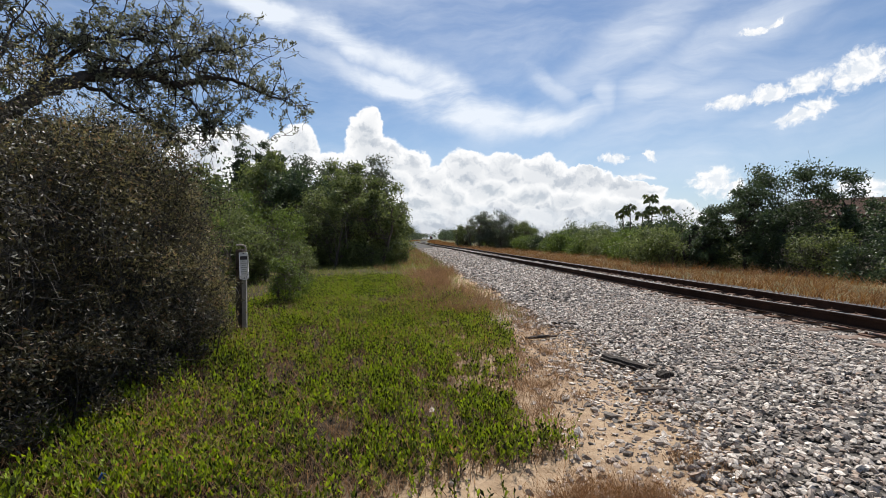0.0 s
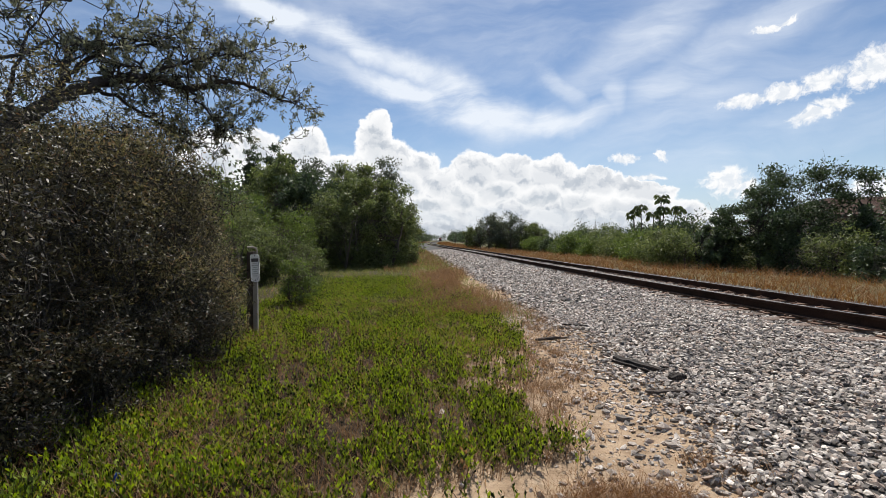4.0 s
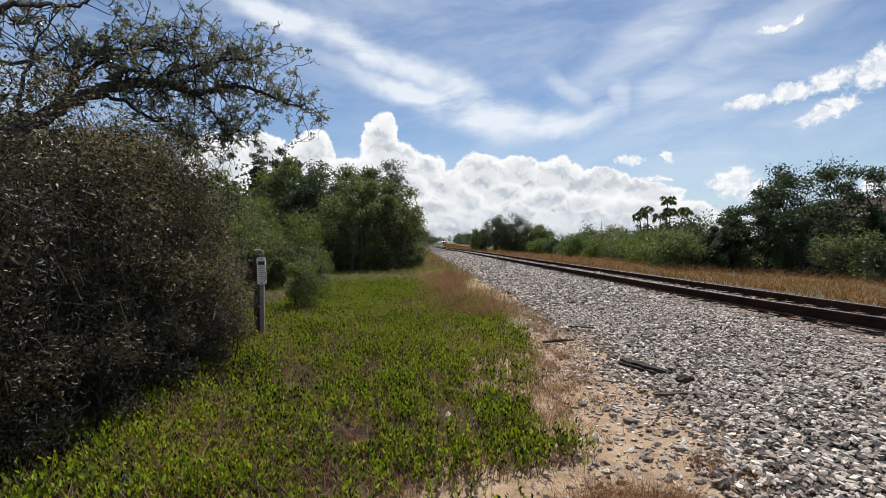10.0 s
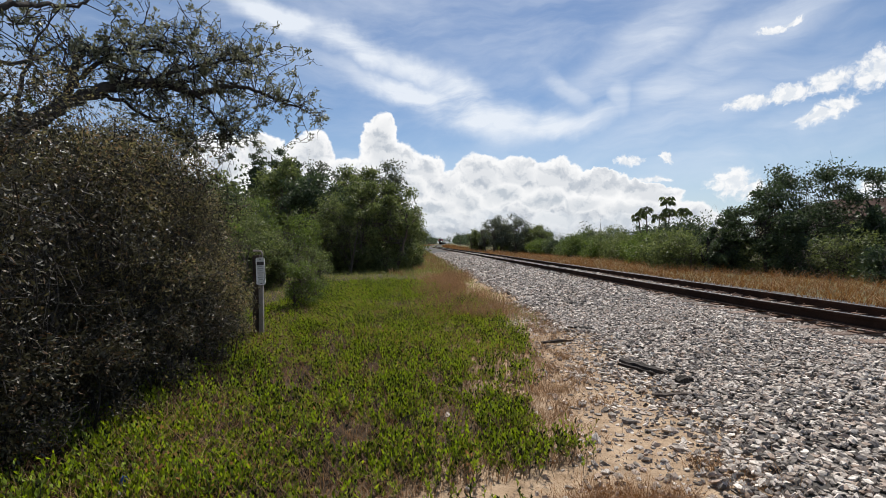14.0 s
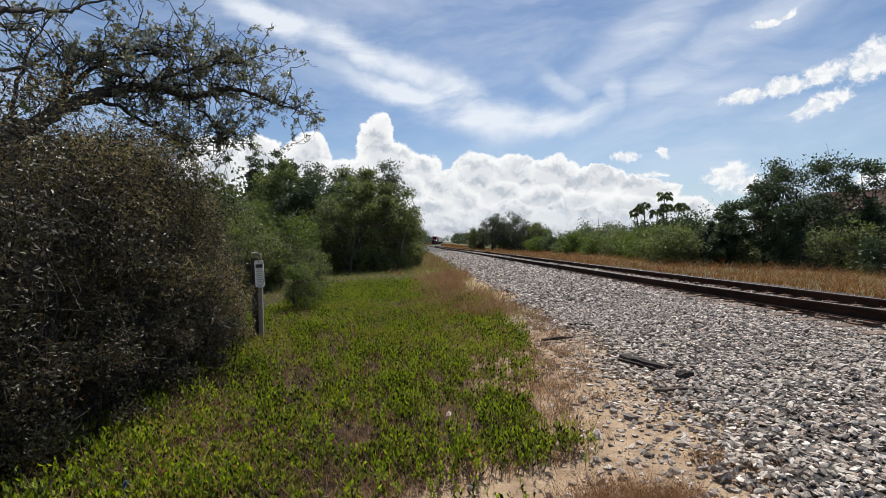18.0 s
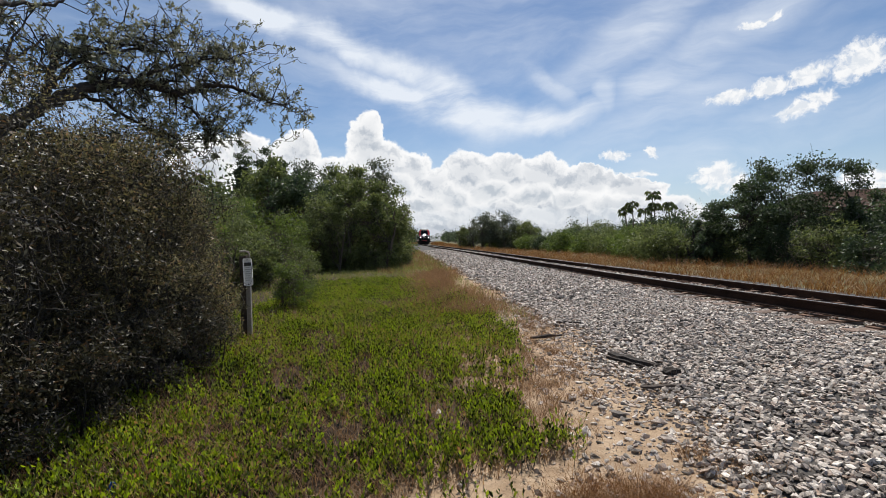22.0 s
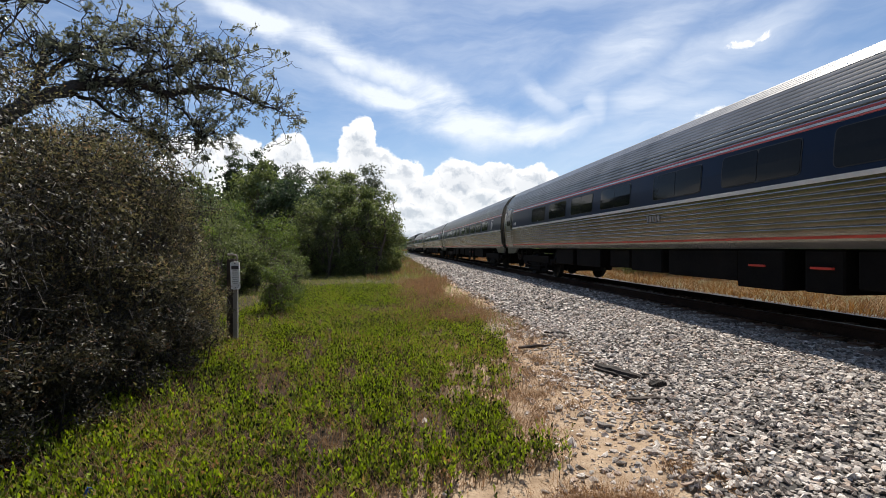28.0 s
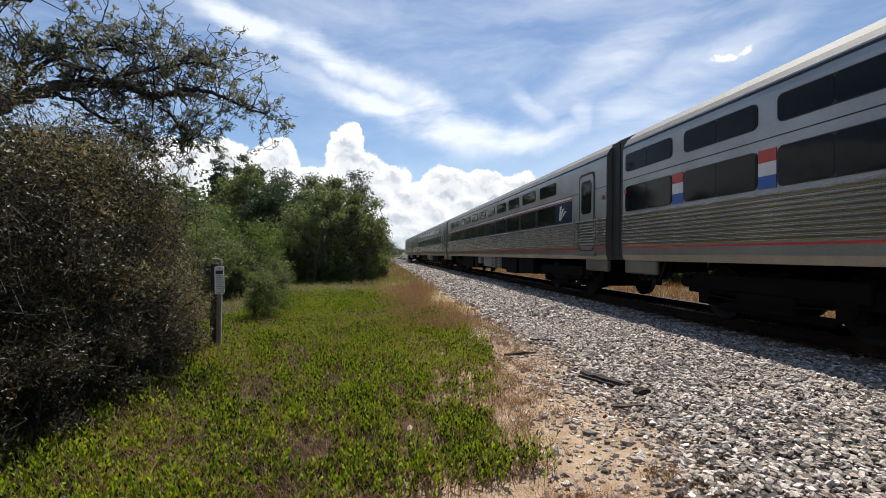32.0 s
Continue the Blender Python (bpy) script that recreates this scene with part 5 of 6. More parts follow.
def bogie(car, y, base, r):
    """A two-axle truck: frame, springs, axle boxes, wheels."""
    h = base / 2
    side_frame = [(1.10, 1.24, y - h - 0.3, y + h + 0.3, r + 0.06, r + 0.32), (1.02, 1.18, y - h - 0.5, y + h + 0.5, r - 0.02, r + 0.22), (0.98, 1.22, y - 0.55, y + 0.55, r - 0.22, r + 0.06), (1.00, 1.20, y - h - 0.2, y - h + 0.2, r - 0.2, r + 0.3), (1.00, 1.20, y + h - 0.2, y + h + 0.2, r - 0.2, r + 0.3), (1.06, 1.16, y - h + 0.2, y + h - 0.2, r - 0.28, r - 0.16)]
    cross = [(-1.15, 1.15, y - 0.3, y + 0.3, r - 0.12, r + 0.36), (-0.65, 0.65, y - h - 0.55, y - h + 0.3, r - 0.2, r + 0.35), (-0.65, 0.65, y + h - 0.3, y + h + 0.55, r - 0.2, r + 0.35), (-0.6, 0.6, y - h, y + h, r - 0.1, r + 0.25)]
    b = hang("truck", boxes_mesh("truck", cross[:1] + cross[3:], M_UNDER, 0.02), car, "two-axle truck frame, near black from grime and coloured-in shade")
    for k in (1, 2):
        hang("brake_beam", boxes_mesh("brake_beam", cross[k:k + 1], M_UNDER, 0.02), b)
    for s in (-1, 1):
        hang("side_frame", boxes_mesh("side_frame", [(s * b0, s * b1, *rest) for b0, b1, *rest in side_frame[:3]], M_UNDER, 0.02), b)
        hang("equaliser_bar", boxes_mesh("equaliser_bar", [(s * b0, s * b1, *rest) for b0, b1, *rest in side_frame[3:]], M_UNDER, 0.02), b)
        for dy in (-h - 0.62, h + 0.62):
            hang("brake_cylinder", turned_mesh("brake_cylinder", [(-0.14, 0.06), (-0.14, 0.11), (0.12, 0.11), (0.16, 0.04)], M_UNDER, "y", 12), b, at=pose(s * 1.06, y + dy, r + 0.16))
        P = [(np.array((s * 1.26, y + t * (h + 0.3), r + 0.02 - 0.10 * (1 - t * t))), 0.016) for t in np.linspace(-1, 1, 9)]
        hang("brake_rod", tubes_mesh("brake_rod", [P], M_UNDER, 6), b)
    for dy in (-base / 2, base / 2):
        for s in (-1, 1):
            w = hang("wheel", wheel_mesh(r), b, at=pose(s * 0.79, y + dy, r, 0, 0, 180 if s > 0 else 0))
            hang("axle_box", AXLE, b, at=pose(s * 1.12, y + dy, r))
    for dy in (-0.28, 0.28):
        for s in (-1, 1):
            hang("spring", SPRING, b, at=pose(s * 1.1, y + dy, r + 0.06))


AXLE = turned_mesh("axle_box", [(-0.11, 0.09), (-0.11, 0.15), (0.11, 0.15), (0.11, 0.09)], M_UNDER, "x", 12)
SPRING = turned_mesh("spring", [(z, 0.10 + 0.02 * (k % 2)) for k, z in enumerate(np.linspace(0, 0.34, 12))], M_UNDER, "z", 10)


def gear(car, boxes, mat=M_UNDER, name="equipment_box"):
    for bx in boxes:
        hang(name, boxes_mesh(name, [bx], mat, 0.02), car)


def diaphragm(car, y, s, top, w=0.55):
    """The folded passage between two cars and the coupler under it."""
    hang("gangway", boxes_mesh("gangway", [(-w, w, y + s * k * 0.07, y + s * (k * 0.07 + 0.045), 1.15, top) for k in range(5)], M_BLACK), car, "black folded rubber gangway")
    hang("coupler", boxes_mesh("coupler", [(-0.12, 0.12, y - s * 0.6, y + s * 0.42, 0.74, 0.98), (-0.2, 0.2, y + s * 0.3, y + s * 0.44, 0.70, 1.02)], M_UNDER, 0.02), car)
    for k, x in enumerate((-0.75, -0.55, 0.55, 0.75)):
        P = [(np.array((x, y - s * 0.1 + s * 0.5 * t, 0.95 - 0.42 * math.sin(math.pi * min(t, 1) * 0.85))), 0.022) for t in np.linspace(0, 1, 8)]
        hang("brake_hose", tubes_mesh("brake_hose", [P], M_BLACK, 6), car)


TUBE_HALF = [(1.40, 1.06), (1.47, 1.15), (1.52, 1.25), (1.585, 1.85), (1.60, 1.93), (1.585, 2.25), (1.545, 2.6), (1.52, 2.70), (1.42, 3.0), (1.22, 3.33), (0.92, 3.58), (0.5, 3.74), (0, 3.80)]


def tube_coach(name, label, kinds, door_front, windows, vents):
    """A stainless tube-shaped coach with a dark blue window band."""
    car = tagged(new(name), label, "railway coach", "passenger train")
    sd = Side(TUBE_HALF)
    half = fluted([(0.0, 1.06, 0), (1.40, 1.06, 0), (1.47, 1.15, 0), (1.52, 1.25, 0), (1.585, 1.85, 7), (1.60, 1.93, 0), (1.585, 2.25, 0), (1.545, 2.6, 0), (1.52, 2.70, 0), (1.42, 3.0, 4), (1.22, 3.33, 5), (0.92, 3.58, 5), (0.5, 3.74, 5), (0, 3.80, 5)])
    E = 12.62
    hang("body", shell_mesh("body", half, -E, E, M_STEEL, M_STEEL_ROOF, 2.7), car)
    doors = (-E + 0.80,) if door_front else (E - 0.80,)
    for side in (-1, 1):
        dy = doors[0]
        b0, b1 = (dy + 0.62, E - 0.02) if door_front else (-E + 0.02, dy - 0.62)
        hang("blue_band", sd.panel("blue_band", side, b0, b1, 1.95, 2.58, M_BLUE, 0.006), car, "dark blue painted window band")
        hang("white_belt", sd.panel("white_belt", side, b0, b1, 1.885, 1.945, M_WHITE, 0.016), car, "thin white belt stripe")
        hang("red_stripe", sd.panel("red_stripe", side, b0, b1, 2.655, 2.685, M_RED, 0.006, rows=2), car, "thin red stripe")
        hang("white_stripe", sd.panel("white_stripe", side, b0, b1, 2.615, 2.648, M_WHITE, 0.006, rows=2), car, "thin white stripe")
        hang("red_stripe", sd.panel("red_stripe", side, b0, b1, 2.585, 2.608, M_RED, 0.006, rows=2), car, "thin red stripe")
        hang("red_sill", sd.panel("red_sill", side, -E, E, 1.185, 1.218, M_RED, 0.006, rows=2), car, "red sill stripe")
        for y0, y1, sp in windows:
            window_on(sd, car, side, y0, y1, 2.02, 2.52, 0.08, sp)
        # vestibule door
        d = hang("door", sd.panel("door", side, dy - 0.42, dy + 0.42, 1.12, 3.05, M_STEEL_DULL, 0.014, 0.12, 0.03, 10), car, "bare steel vestibule door")
        hang("door_frame", sd.panel("door_frame", side, dy - 0.50, dy + 0.50, 1.10, 3.12, M_BLACK, 0.006, 0.16, 0.02, 10), d)
        hang("door_pane", sd.panel("door_pane", side, dy - 0.30, dy + 0.30, 2.05, 2.85, M_GLASS, 0.022, 0.1, 0.012, 8), d)
        for s in (-1, 1):
            P = [(np.array((side * (sd.at(z) + 0.06), dy + s * 0.58, z)), 0.014) for z in (1.25, 1.6, 2.0, 2.3)]
            hang("grab_rail", tubes_mesh("grab_rail", [P], M_STEEL, 6), d)
        for k in (0, 1):
            yy = (dy + (0.95 + 0.22 * k) * (1 if door_front else -1))
            hang("notice", sd.panel("notice", side, yy - 0.07, yy + 0.07, 2.03, 2.16, M_WHITE, 0.012, 0.05), car)
        yy = dy + (4.6 if door_front else -4.6)
        for k in range(5):
            hang("number_bar", sd.panel("number_bar", side, yy + k * 0.14, yy + k * 0.14 + 0.09, 2.04, 2.18, M_WHITE, 0.012), car)
        ly = (E - 2.0) if door_front else (-E + 2.0)
        emblem(sd, car, side, ly, 2.22, 0.42, M_WHITE)
        hang("emblem_word", sd.panel("emblem_word", side, ly - 0.30, ly + 0.16, 2.48, 2.515, M_WHITE, 0.012), car, "small pale word mark bar")
        for k in range(5):
            hang("number_bar", sd.panel("number_bar", side, -0.25 + k * 0.10, -0.25 + k * 0.10 + 0.06, 1.60, 1.72, M_GREYBOX, 0.032), car)
        # end skirts
        for s in (-1, 1):
            y = s * (E - 0.02)
            hang("end_skirt", mesh_of("end_skirt", [(side * 1.43, y, 0.82), (side * 1.43, y - s * 1.25, 0.84), (side * 1.42, y - s * 1.65, 1.07), (side * 1.42, y, 1.07), (side * 1.36, y, 0.82), (side * 1.36, y - s * 1.25, 0.84), (side * 1.34, y - s * 1.65, 1.07), (side * 1.34, y, 1.07)],
                 [(0, 1, 2, 3), (4, 7, 6, 5), (0, 4, 5, 1), (1, 5, 6, 2), (0, 3, 7, 4), (2, 6, 7, 3)], M_STEEL_DULL), car)
    for y, x in vents:
        if x:
            hang("roof_hatch", sd.panel("roof_hatch", -1, y - 0.32, y + 0.32, 3.40, 3.53, M_BLACK, 0.03, 0.02, 0.05), car)
        else:
            hang("roof_vent", boxes_mesh("roof_vent", [(-0.70, -0.52, y - 0.08, y + 0.08, 3.6, 3.85)], M_BLACK, 0.02), car)
    for y in (-E, E):
        s = 1 if y > 0 else -1
        hang("end_wall", boxes_mesh("end_wall", [(-1.3, 1.3, y, y + s * 0.05, 1.1, 3.1)], M_STEEL_DULL), car)
        diaphragm(car, y + s * 0.05, s, 3.25)
    bogie(car, -9.07, 2.59, 0.457)
    bogie(car, 9.07, 2.59, 0.457)
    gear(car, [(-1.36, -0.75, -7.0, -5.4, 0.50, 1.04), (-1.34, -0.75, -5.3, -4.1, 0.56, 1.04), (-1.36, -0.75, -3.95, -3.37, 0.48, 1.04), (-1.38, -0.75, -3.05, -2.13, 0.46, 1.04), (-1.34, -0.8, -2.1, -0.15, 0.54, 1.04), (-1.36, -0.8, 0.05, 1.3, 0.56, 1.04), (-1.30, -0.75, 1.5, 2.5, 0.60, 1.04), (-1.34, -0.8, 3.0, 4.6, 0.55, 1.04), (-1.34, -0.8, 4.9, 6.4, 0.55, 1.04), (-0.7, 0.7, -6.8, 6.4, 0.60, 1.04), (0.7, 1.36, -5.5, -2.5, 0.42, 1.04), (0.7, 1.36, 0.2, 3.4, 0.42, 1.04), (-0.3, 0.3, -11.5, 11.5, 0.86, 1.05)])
    for y in (-2.56, -3.66):
        hang("red_tag", boxes_mesh("red_tag", [(-1.40, -1.36, y - 0.16, y + 0.16, 0.79, 0.82)], M_RED), car, "small red reflector strip")
    return car


BOX_HALF = [(1.50, 0.98), (1.54, 1.1), (1.54, 3.35), (1.52, 3.5), (1.44, 3.62), (1.2, 3.82), (0.7, 4.05), (0, 4.15)]


def tall_car(name, label, upper, lower, plain=(), doors=(), squares=(), band=None, plate=None, windows=True, emblem_y=None, dull=M_STEEL_DULL):
    """A tall flat-sided sleeping or dining car with two rows of windows."""
    car = tagged(new(name), label, "railway coach", "passenger train")
    sd = Side(BOX_HALF)
    half = fluted([(0.0, 0.98, 0), (1.50, 0.98, 0), (1.54, 1.1, 0), (1.54, 1.30, 0), (1.54, 1.88, 8), (1.54, 1.98, 1), (1.54, 3.35, 0), (1.52, 3.5, 0), (1.44, 3.62, 0), (1.2, 3.82, 0), (0.7, 4.05, 0), (0, 4.15, 0)], 0.020)
    E = 12.62
    hang("body", shell_mesh("body", half, -E, E, dull, M_TALLROOF, 3.49, (1.295, 1.985)), car)
    for side in (-1, 1):
        hang("red_sill", sd.panel("red_sill", side, -E, E, 1.24, 1.275, M_RED, 0.006, rows=2), car, "red sill stripe")
        hang("roof_seam", sd.panel("roof_seam", side, -E, E, 3.44, 3.47, M_BLACK, 0.012, rows=1), car)
        hang("panel_seam", sd.panel("panel_seam", side, -E, E, 2.72, 2.735, M_BLACK, 0.004, rows=1), car)
        if band:
            hang("blue_band", sd.panel("blue_band", side, band[0], band[1], 2.0, 2.6, M_BLUE, 0.006), car, "dark blue painted window band")
            hang("red_stripe", sd.panel("red_stripe", side, band[0], band[1], 2.62, 2.645, M_RED, 0.006, rows=1), car)
            hang("white_stripe", sd.panel("white_stripe", side, band[0], band[1], 2.65, 2.70, M_WHITE, 0.006, rows=1), car)
        for y0, y1, sp in upper:
            window_on(sd, car, side, y0, y1, 2.90, 3.28, 0.09, sp, M_BLACK)
        for y0, y1, sp in lower:
            window_on(sd, car, side, y0, y1, 2.03, 2.58, 0.09, sp, M_BLACK)
        for y0, y1 in squares:
            for z0, z1, m, nm in ((2.40, 2.58, M_RED, "red_block"), (2.21, 2.40, M_WHITE, "white_block"), (2.03, 2.21, M_STRIPEBLUE, "blue_block")):
                hang(nm, sd.panel(nm, side, y0, y1, z0, z1 - 0.003, m, 0.009, rows=1), car)
        for y in doors:
            d = hang("door", sd.panel("door", side, y - 0.40, y + 0.40, 1.22, 3.14, dull, 0.014, 0.14, 0.03, 8), car, "steel side door with a tall pane")
            hang("door_frame", sd.panel("door_frame", side, y - 0.47, y + 0.47, 1.2, 3.2, M_BLACK, 0.007, 0.16, 0.02, 8), d)
            hang("door_pane", sd.panel("door_pane", side, y - 0.29, y + 0.29, 2.15, 3.0, M_GLASS, 0.022, 0.12, 0.012, 8), d)
            hang("door_step", boxes_mesh("door_step", [(side * 1.50, side * 1.60, y - 0.55, y + 0.55, 1.06, 1.17)], M_YELLOW if plate else M_STEEL_DULL, 0.01), d)
            for s in (-1, 1):
                P = [(np.array((side * 1.61, y + s * 0.62, z)), 0.016) for z in (1.35, 1.6, 1.9, 2.05)]
                hang("grab_rail", tubes_mesh("grab_rail", [P], M_STEEL, 6), d)
        if plate:
            hang("name_plate", sd.panel("name_plate", side, plate[1] - 0.62, plate[1] + 0.62, 1.32, 1.53, M_STRIPEBLUE, 0.026), car, "blue name plate with white letters")
            lettering(plate[0], 0.16, pose(side * 1.568, plate[1], 1.425) @ pose(0, 0, 0, 90, 0, -90 if side < 0 else 90), M_WHITE, car)
        if emblem_y is not None:
            emblem(sd, car, side, emblem_y, 2.30, 0.42, M_WHITE)
        for y0, y1, z0, z1 in plain:
            g = hang("vent_grille", sd.panel("vent_grille", side, y0, y1, z0, z1, M_GREYBOX, 0.01, 0.02), car)
            for z in np.linspace(z0 + 0.04, z1 - 0.04, 7):
                hang("slat", sd.panel("slat", side, y0 + 0.04, y1 - 0.04, z - 0.012, z + 0.012, M_BLACK, 0.016, rows=1), g)
        for y in (-E + 0.14, E - 0.14):
            hang("marker_lamp", sd.panel("marker_lamp", side, y - 0.05, y + 0.05, 2.42, 2.52, M_RED, 0.03, 0.04), car)
        for s in (-1, 1):
            y = s * (E - 0.02)
            hang("end_skirt", boxes_mesh("end_skirt", [(side * 1.40, side * 1.50, y - s * 1.2, y, 0.70, 0.99)], dull, 0.03), car)
    for y in (-E, E):
        s = 1 if y > 0 else -1
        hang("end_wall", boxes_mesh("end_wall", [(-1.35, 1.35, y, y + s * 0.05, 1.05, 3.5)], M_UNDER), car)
        diaphragm(car, y + s * 0.05, s, 3.5, 0.6)
        hang("side_gangway", boxes_mesh("side_gangway", [(-1.4, -1.3, y, y + s * 0.36, 1.0, 3.6), (1.3, 1.4, y, y + s * 0.36, 1.0, 3.6), (-1.4, 1.4, y, y + s * 0.36, 3.6, 3.7)], M_BLACK), car, "dark weather curtain at the car's end")
    bogie(car, -9.07, 2.59, 0.457)
    bogie(car, 9.07, 2.59, 0.457)
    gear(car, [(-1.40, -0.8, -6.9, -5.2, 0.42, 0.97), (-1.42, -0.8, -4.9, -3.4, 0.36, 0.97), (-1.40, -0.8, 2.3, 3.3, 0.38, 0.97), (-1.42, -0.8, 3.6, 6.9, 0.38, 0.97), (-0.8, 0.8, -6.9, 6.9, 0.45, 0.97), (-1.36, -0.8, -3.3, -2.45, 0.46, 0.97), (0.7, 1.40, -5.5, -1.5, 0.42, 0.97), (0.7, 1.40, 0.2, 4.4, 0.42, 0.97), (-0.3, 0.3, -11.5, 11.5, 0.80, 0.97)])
    gear(car, [(-1.43, -0.8, -0.85, 0.87, 0.50, 0.97), (-1.43, -0.8, 1.72, 2.15, 0.62, 0.97)], M_GREYBOX)
    for y0, y1 in ((-1.38, -0.88), (-2.35, -1.88)):
        lv = hang("louvre_box", boxes_mesh("louvre_box", [(-1.42, -0.8, y0, y1, 0.48, 0.97)], M_GREYBOX, 0.02), car)
        for z in np.linspace(0.55, 0.9, 6):
            hang("slat", boxes_mesh("slat", [(-1.435, -1.42, y0 + 0.05, y1 - 0.05, z - 0.014, z + 0.014)], M_BLACK), lv)
    return car


LOCO_HALF = [(1.44, 0.95), (1.49, 1.05), (1.50, 1.24), (1.51, 1.30), (1.51, 3.60), (1.49, 3.66), (1.36, 3.70), (1.34, 3.78), (1.2, 3.98), (0.8, 4.14), (0, 4.18)]


def nose_y(x, z):
    """How far forward the cab's front reaches at (x, z)."""
    base = np.interp(z, [0.1, 1.0, 1.8, 2.25, 2.45, 3.75, 3.98, 4.18], [-8.65, -8.83, -8.90, -8.80, -8.62, -7.85, -7.60, -7.1])
    return base + 0.70 * (abs(x) / 1.5) ** 3.2


def nose_half(z):
    return float(np.interp(z, [0.3, 0.9, 1.3, 3.4, 3.7, 3.98, 4.18], [1.30, 1.42, 1.47, 1.42, 1.30, 1.06, 0.55]))


def nose_sheet(name, x0, x1, z0, z1, mat, out=0.0, nx=10, nz=8, edge=None):
    """A plate on the cab's front between two heights; edge(z) may set its half width."""
    V, Fc = [], []
    for z in np.linspace(z0, z1, nz + 1):
        h = nose_half(z)
        for t in np.linspace(x0, x1, nx + 1):
            x = t * h
            V.append((x, float(nose_y(x, z)) - out, z + out * 0.5))
    for j in range(nz):
        for i in range(nx):
            a = j * (nx + 1) + i
            Fc.append((a, a + 1, a + nx + 2, a + nx + 1))
    return mesh_of(name, V, Fc, mat, smooth=True)


def locomotive(name, label, number):
    loco = tagged(new(name), label, "locomotive", "passenger train")
    sd = Side(LOCO_HALF)
    half = [(0.0, 0.95)] + LOCO_HALF
    E = 10.25
    hang("body", shell_mesh("body", half, -6.3, E, M_NAVY), loco, "glossy navy blue engine body")
    # cab sides that taper to the front
    zs = np.linspace(0.95, 4.17, 15)
    for side in (-1, 1):
        V, Fc = [], []
        for z in zs:
            h = nose_half(z)
            yf = float(nose_y(h, z))
            xr = sd.at(z)
            for t in np.linspace(0, 1, 5):
                V.append((side * (h + (xr - h) * t), yf + (-6.3 - yf) * t, z))
        for j in range(len(zs) - 1):
            for i in range(4):
                a = j * 5 + i
                Fc.append((a, a + 1, a + 6, a + 5))
        hang("cab_side", mesh_of("cab_side", V, Fc, [M_NAVY, M_CABRED, M_BLACK], True, [1 if (k // 4) >= 6 and (k // 4) < 14 and k % 4 < 2 else 0 for k in range(len(Fc))]), loco)
        hang("cab_window", sd.panel("cab_window", side, -6.25, -5.65, 2.55, 3.3, M_GLASS, 0.012, 0.08), loco)
        hang("cab_door", sd.panel("cab_door", side, -5.5, -4.8, 1.35, 3.4, M_NAVY, 0.014, 0.06), loco)
        hang("white_sill", sd.panel("white_sill", side, -6.3, E - 0.25, 1.245, 1.29, M_WHITE, 0.012, rows=1), loco, "thin white stripe over the red sill")
        hang("red_sill", sd.panel("red_sill", side, -6.3, E - 0.25, 1.13, 1.24, M_RED, 0.012, rows=2), loco, "bright red sill stripe")
        for y0, y1, z0, z1 in ((E - 1.60, E - 1.05, 2.74, 3.36), (E - 5.25, E - 4.65, 2.70, 3.36), (E - 9.4, E - 8.2, 2.6, 3.4), (E - 13.2, E - 11.4, 2.6, 3.4)):
            g = hang("intake_grille", sd.panel("intake_grille", side, y0, y1, z0, z1, M_NAVY, 0.012), loco)
            hang("grille_mesh", sd.panel("grille_mesh", side, y0 + 0.025, y1 - 0.025, z0 + 0.03, z1 - 0.03, M_GRILLE, 0.018), g)
        hang("side_door", sd.panel("side_door", side, E - 7.4, E - 5.7, 1.4, 3.3, M_GRILLE, 0.010, 0.1), loco, "dark recessed engine-room door")
        if number:
            lettering(number, 0.72, pose(side * 1.524, E - 1.72, 2.36) @ pose(0, 0, 0, 90, 0, -90 if side < 0 else 90), M_WHITE, loco, "number")
        for z in (1.62, 2.02):
            hang("step_rung", boxes_mesh("step_rung", [(side * 1.5, side * 1.56, E - 0.5, E - 0.12, z, z + 0.025)], M_WHITE), loco)
        hang("roof_edge", sd.panel("roof_edge", side, -6.3, E, 3.665, 3.70, M_BLACK, 0.012, rows=1), loco)
        emblem(sd, loco, side, -3.9, 2.45, 0.85, M_WHITE)
        # swept pale line down the flank
        V = []
        for t in np.linspace(0, 1, 12):
            y, z = -2.4 + 1.5 * t ** 1.4, 3.5 - 2.15 * t
            V += [(side * (sd.at(z) + 0.012), y - 0.045, z), (side * (sd.at(z) + 0.012), y + 0.045, z)]
        hang("swept_line", mesh_of("swept_line", V, [(2 * k, 2 * k + 1, 2 * k + 3, 2 * k + 2) for k in range(11)], M_WHITE), loco, "pale swept line on the flank")
        # red rear corner panel
        hang("sand_box", boxes_mesh("sand_box", [(side * 1.05, side * 1.42, E - 1.15, E - 0.45, 0.45, 0.95)], M_UNDER, 0.03), loco)
        for y in (E - 0.9, E - 0.65):
            hang("sand_cap", boxes_mesh("sand_cap", [(side * 1.42, side * 1.435, y, y + 0.07, 0.66, 0.74)], M_WHITE), loco)
    # front
    hang("pilot", nose_sheet("pilot", -1, 1, 0.14, 1.0, M_GRILLE, 0.01, 10, 4), loco, "black pilot plate under the nose")
    hang("nose", nose_sheet("nose", -1, 1, 0.95, 2.42, M_GRILLE, 0.0, 12, 8), loco, "black rounded nose")
    hang("windshield_surround", nose_sheet("windshield_surround", -1, 1, 2.38, 3.99, M_GRILLE, 0.0, 12, 10), loco)
    for s in (-1, 1):
        hang("red_pillar", nose_sheet("red_pillar", s * 0.66, s * 1.0, 2.42, 3.92, M_CABRED, 0.02, 4, 10), loco, "bright red pillar beside the windshield")
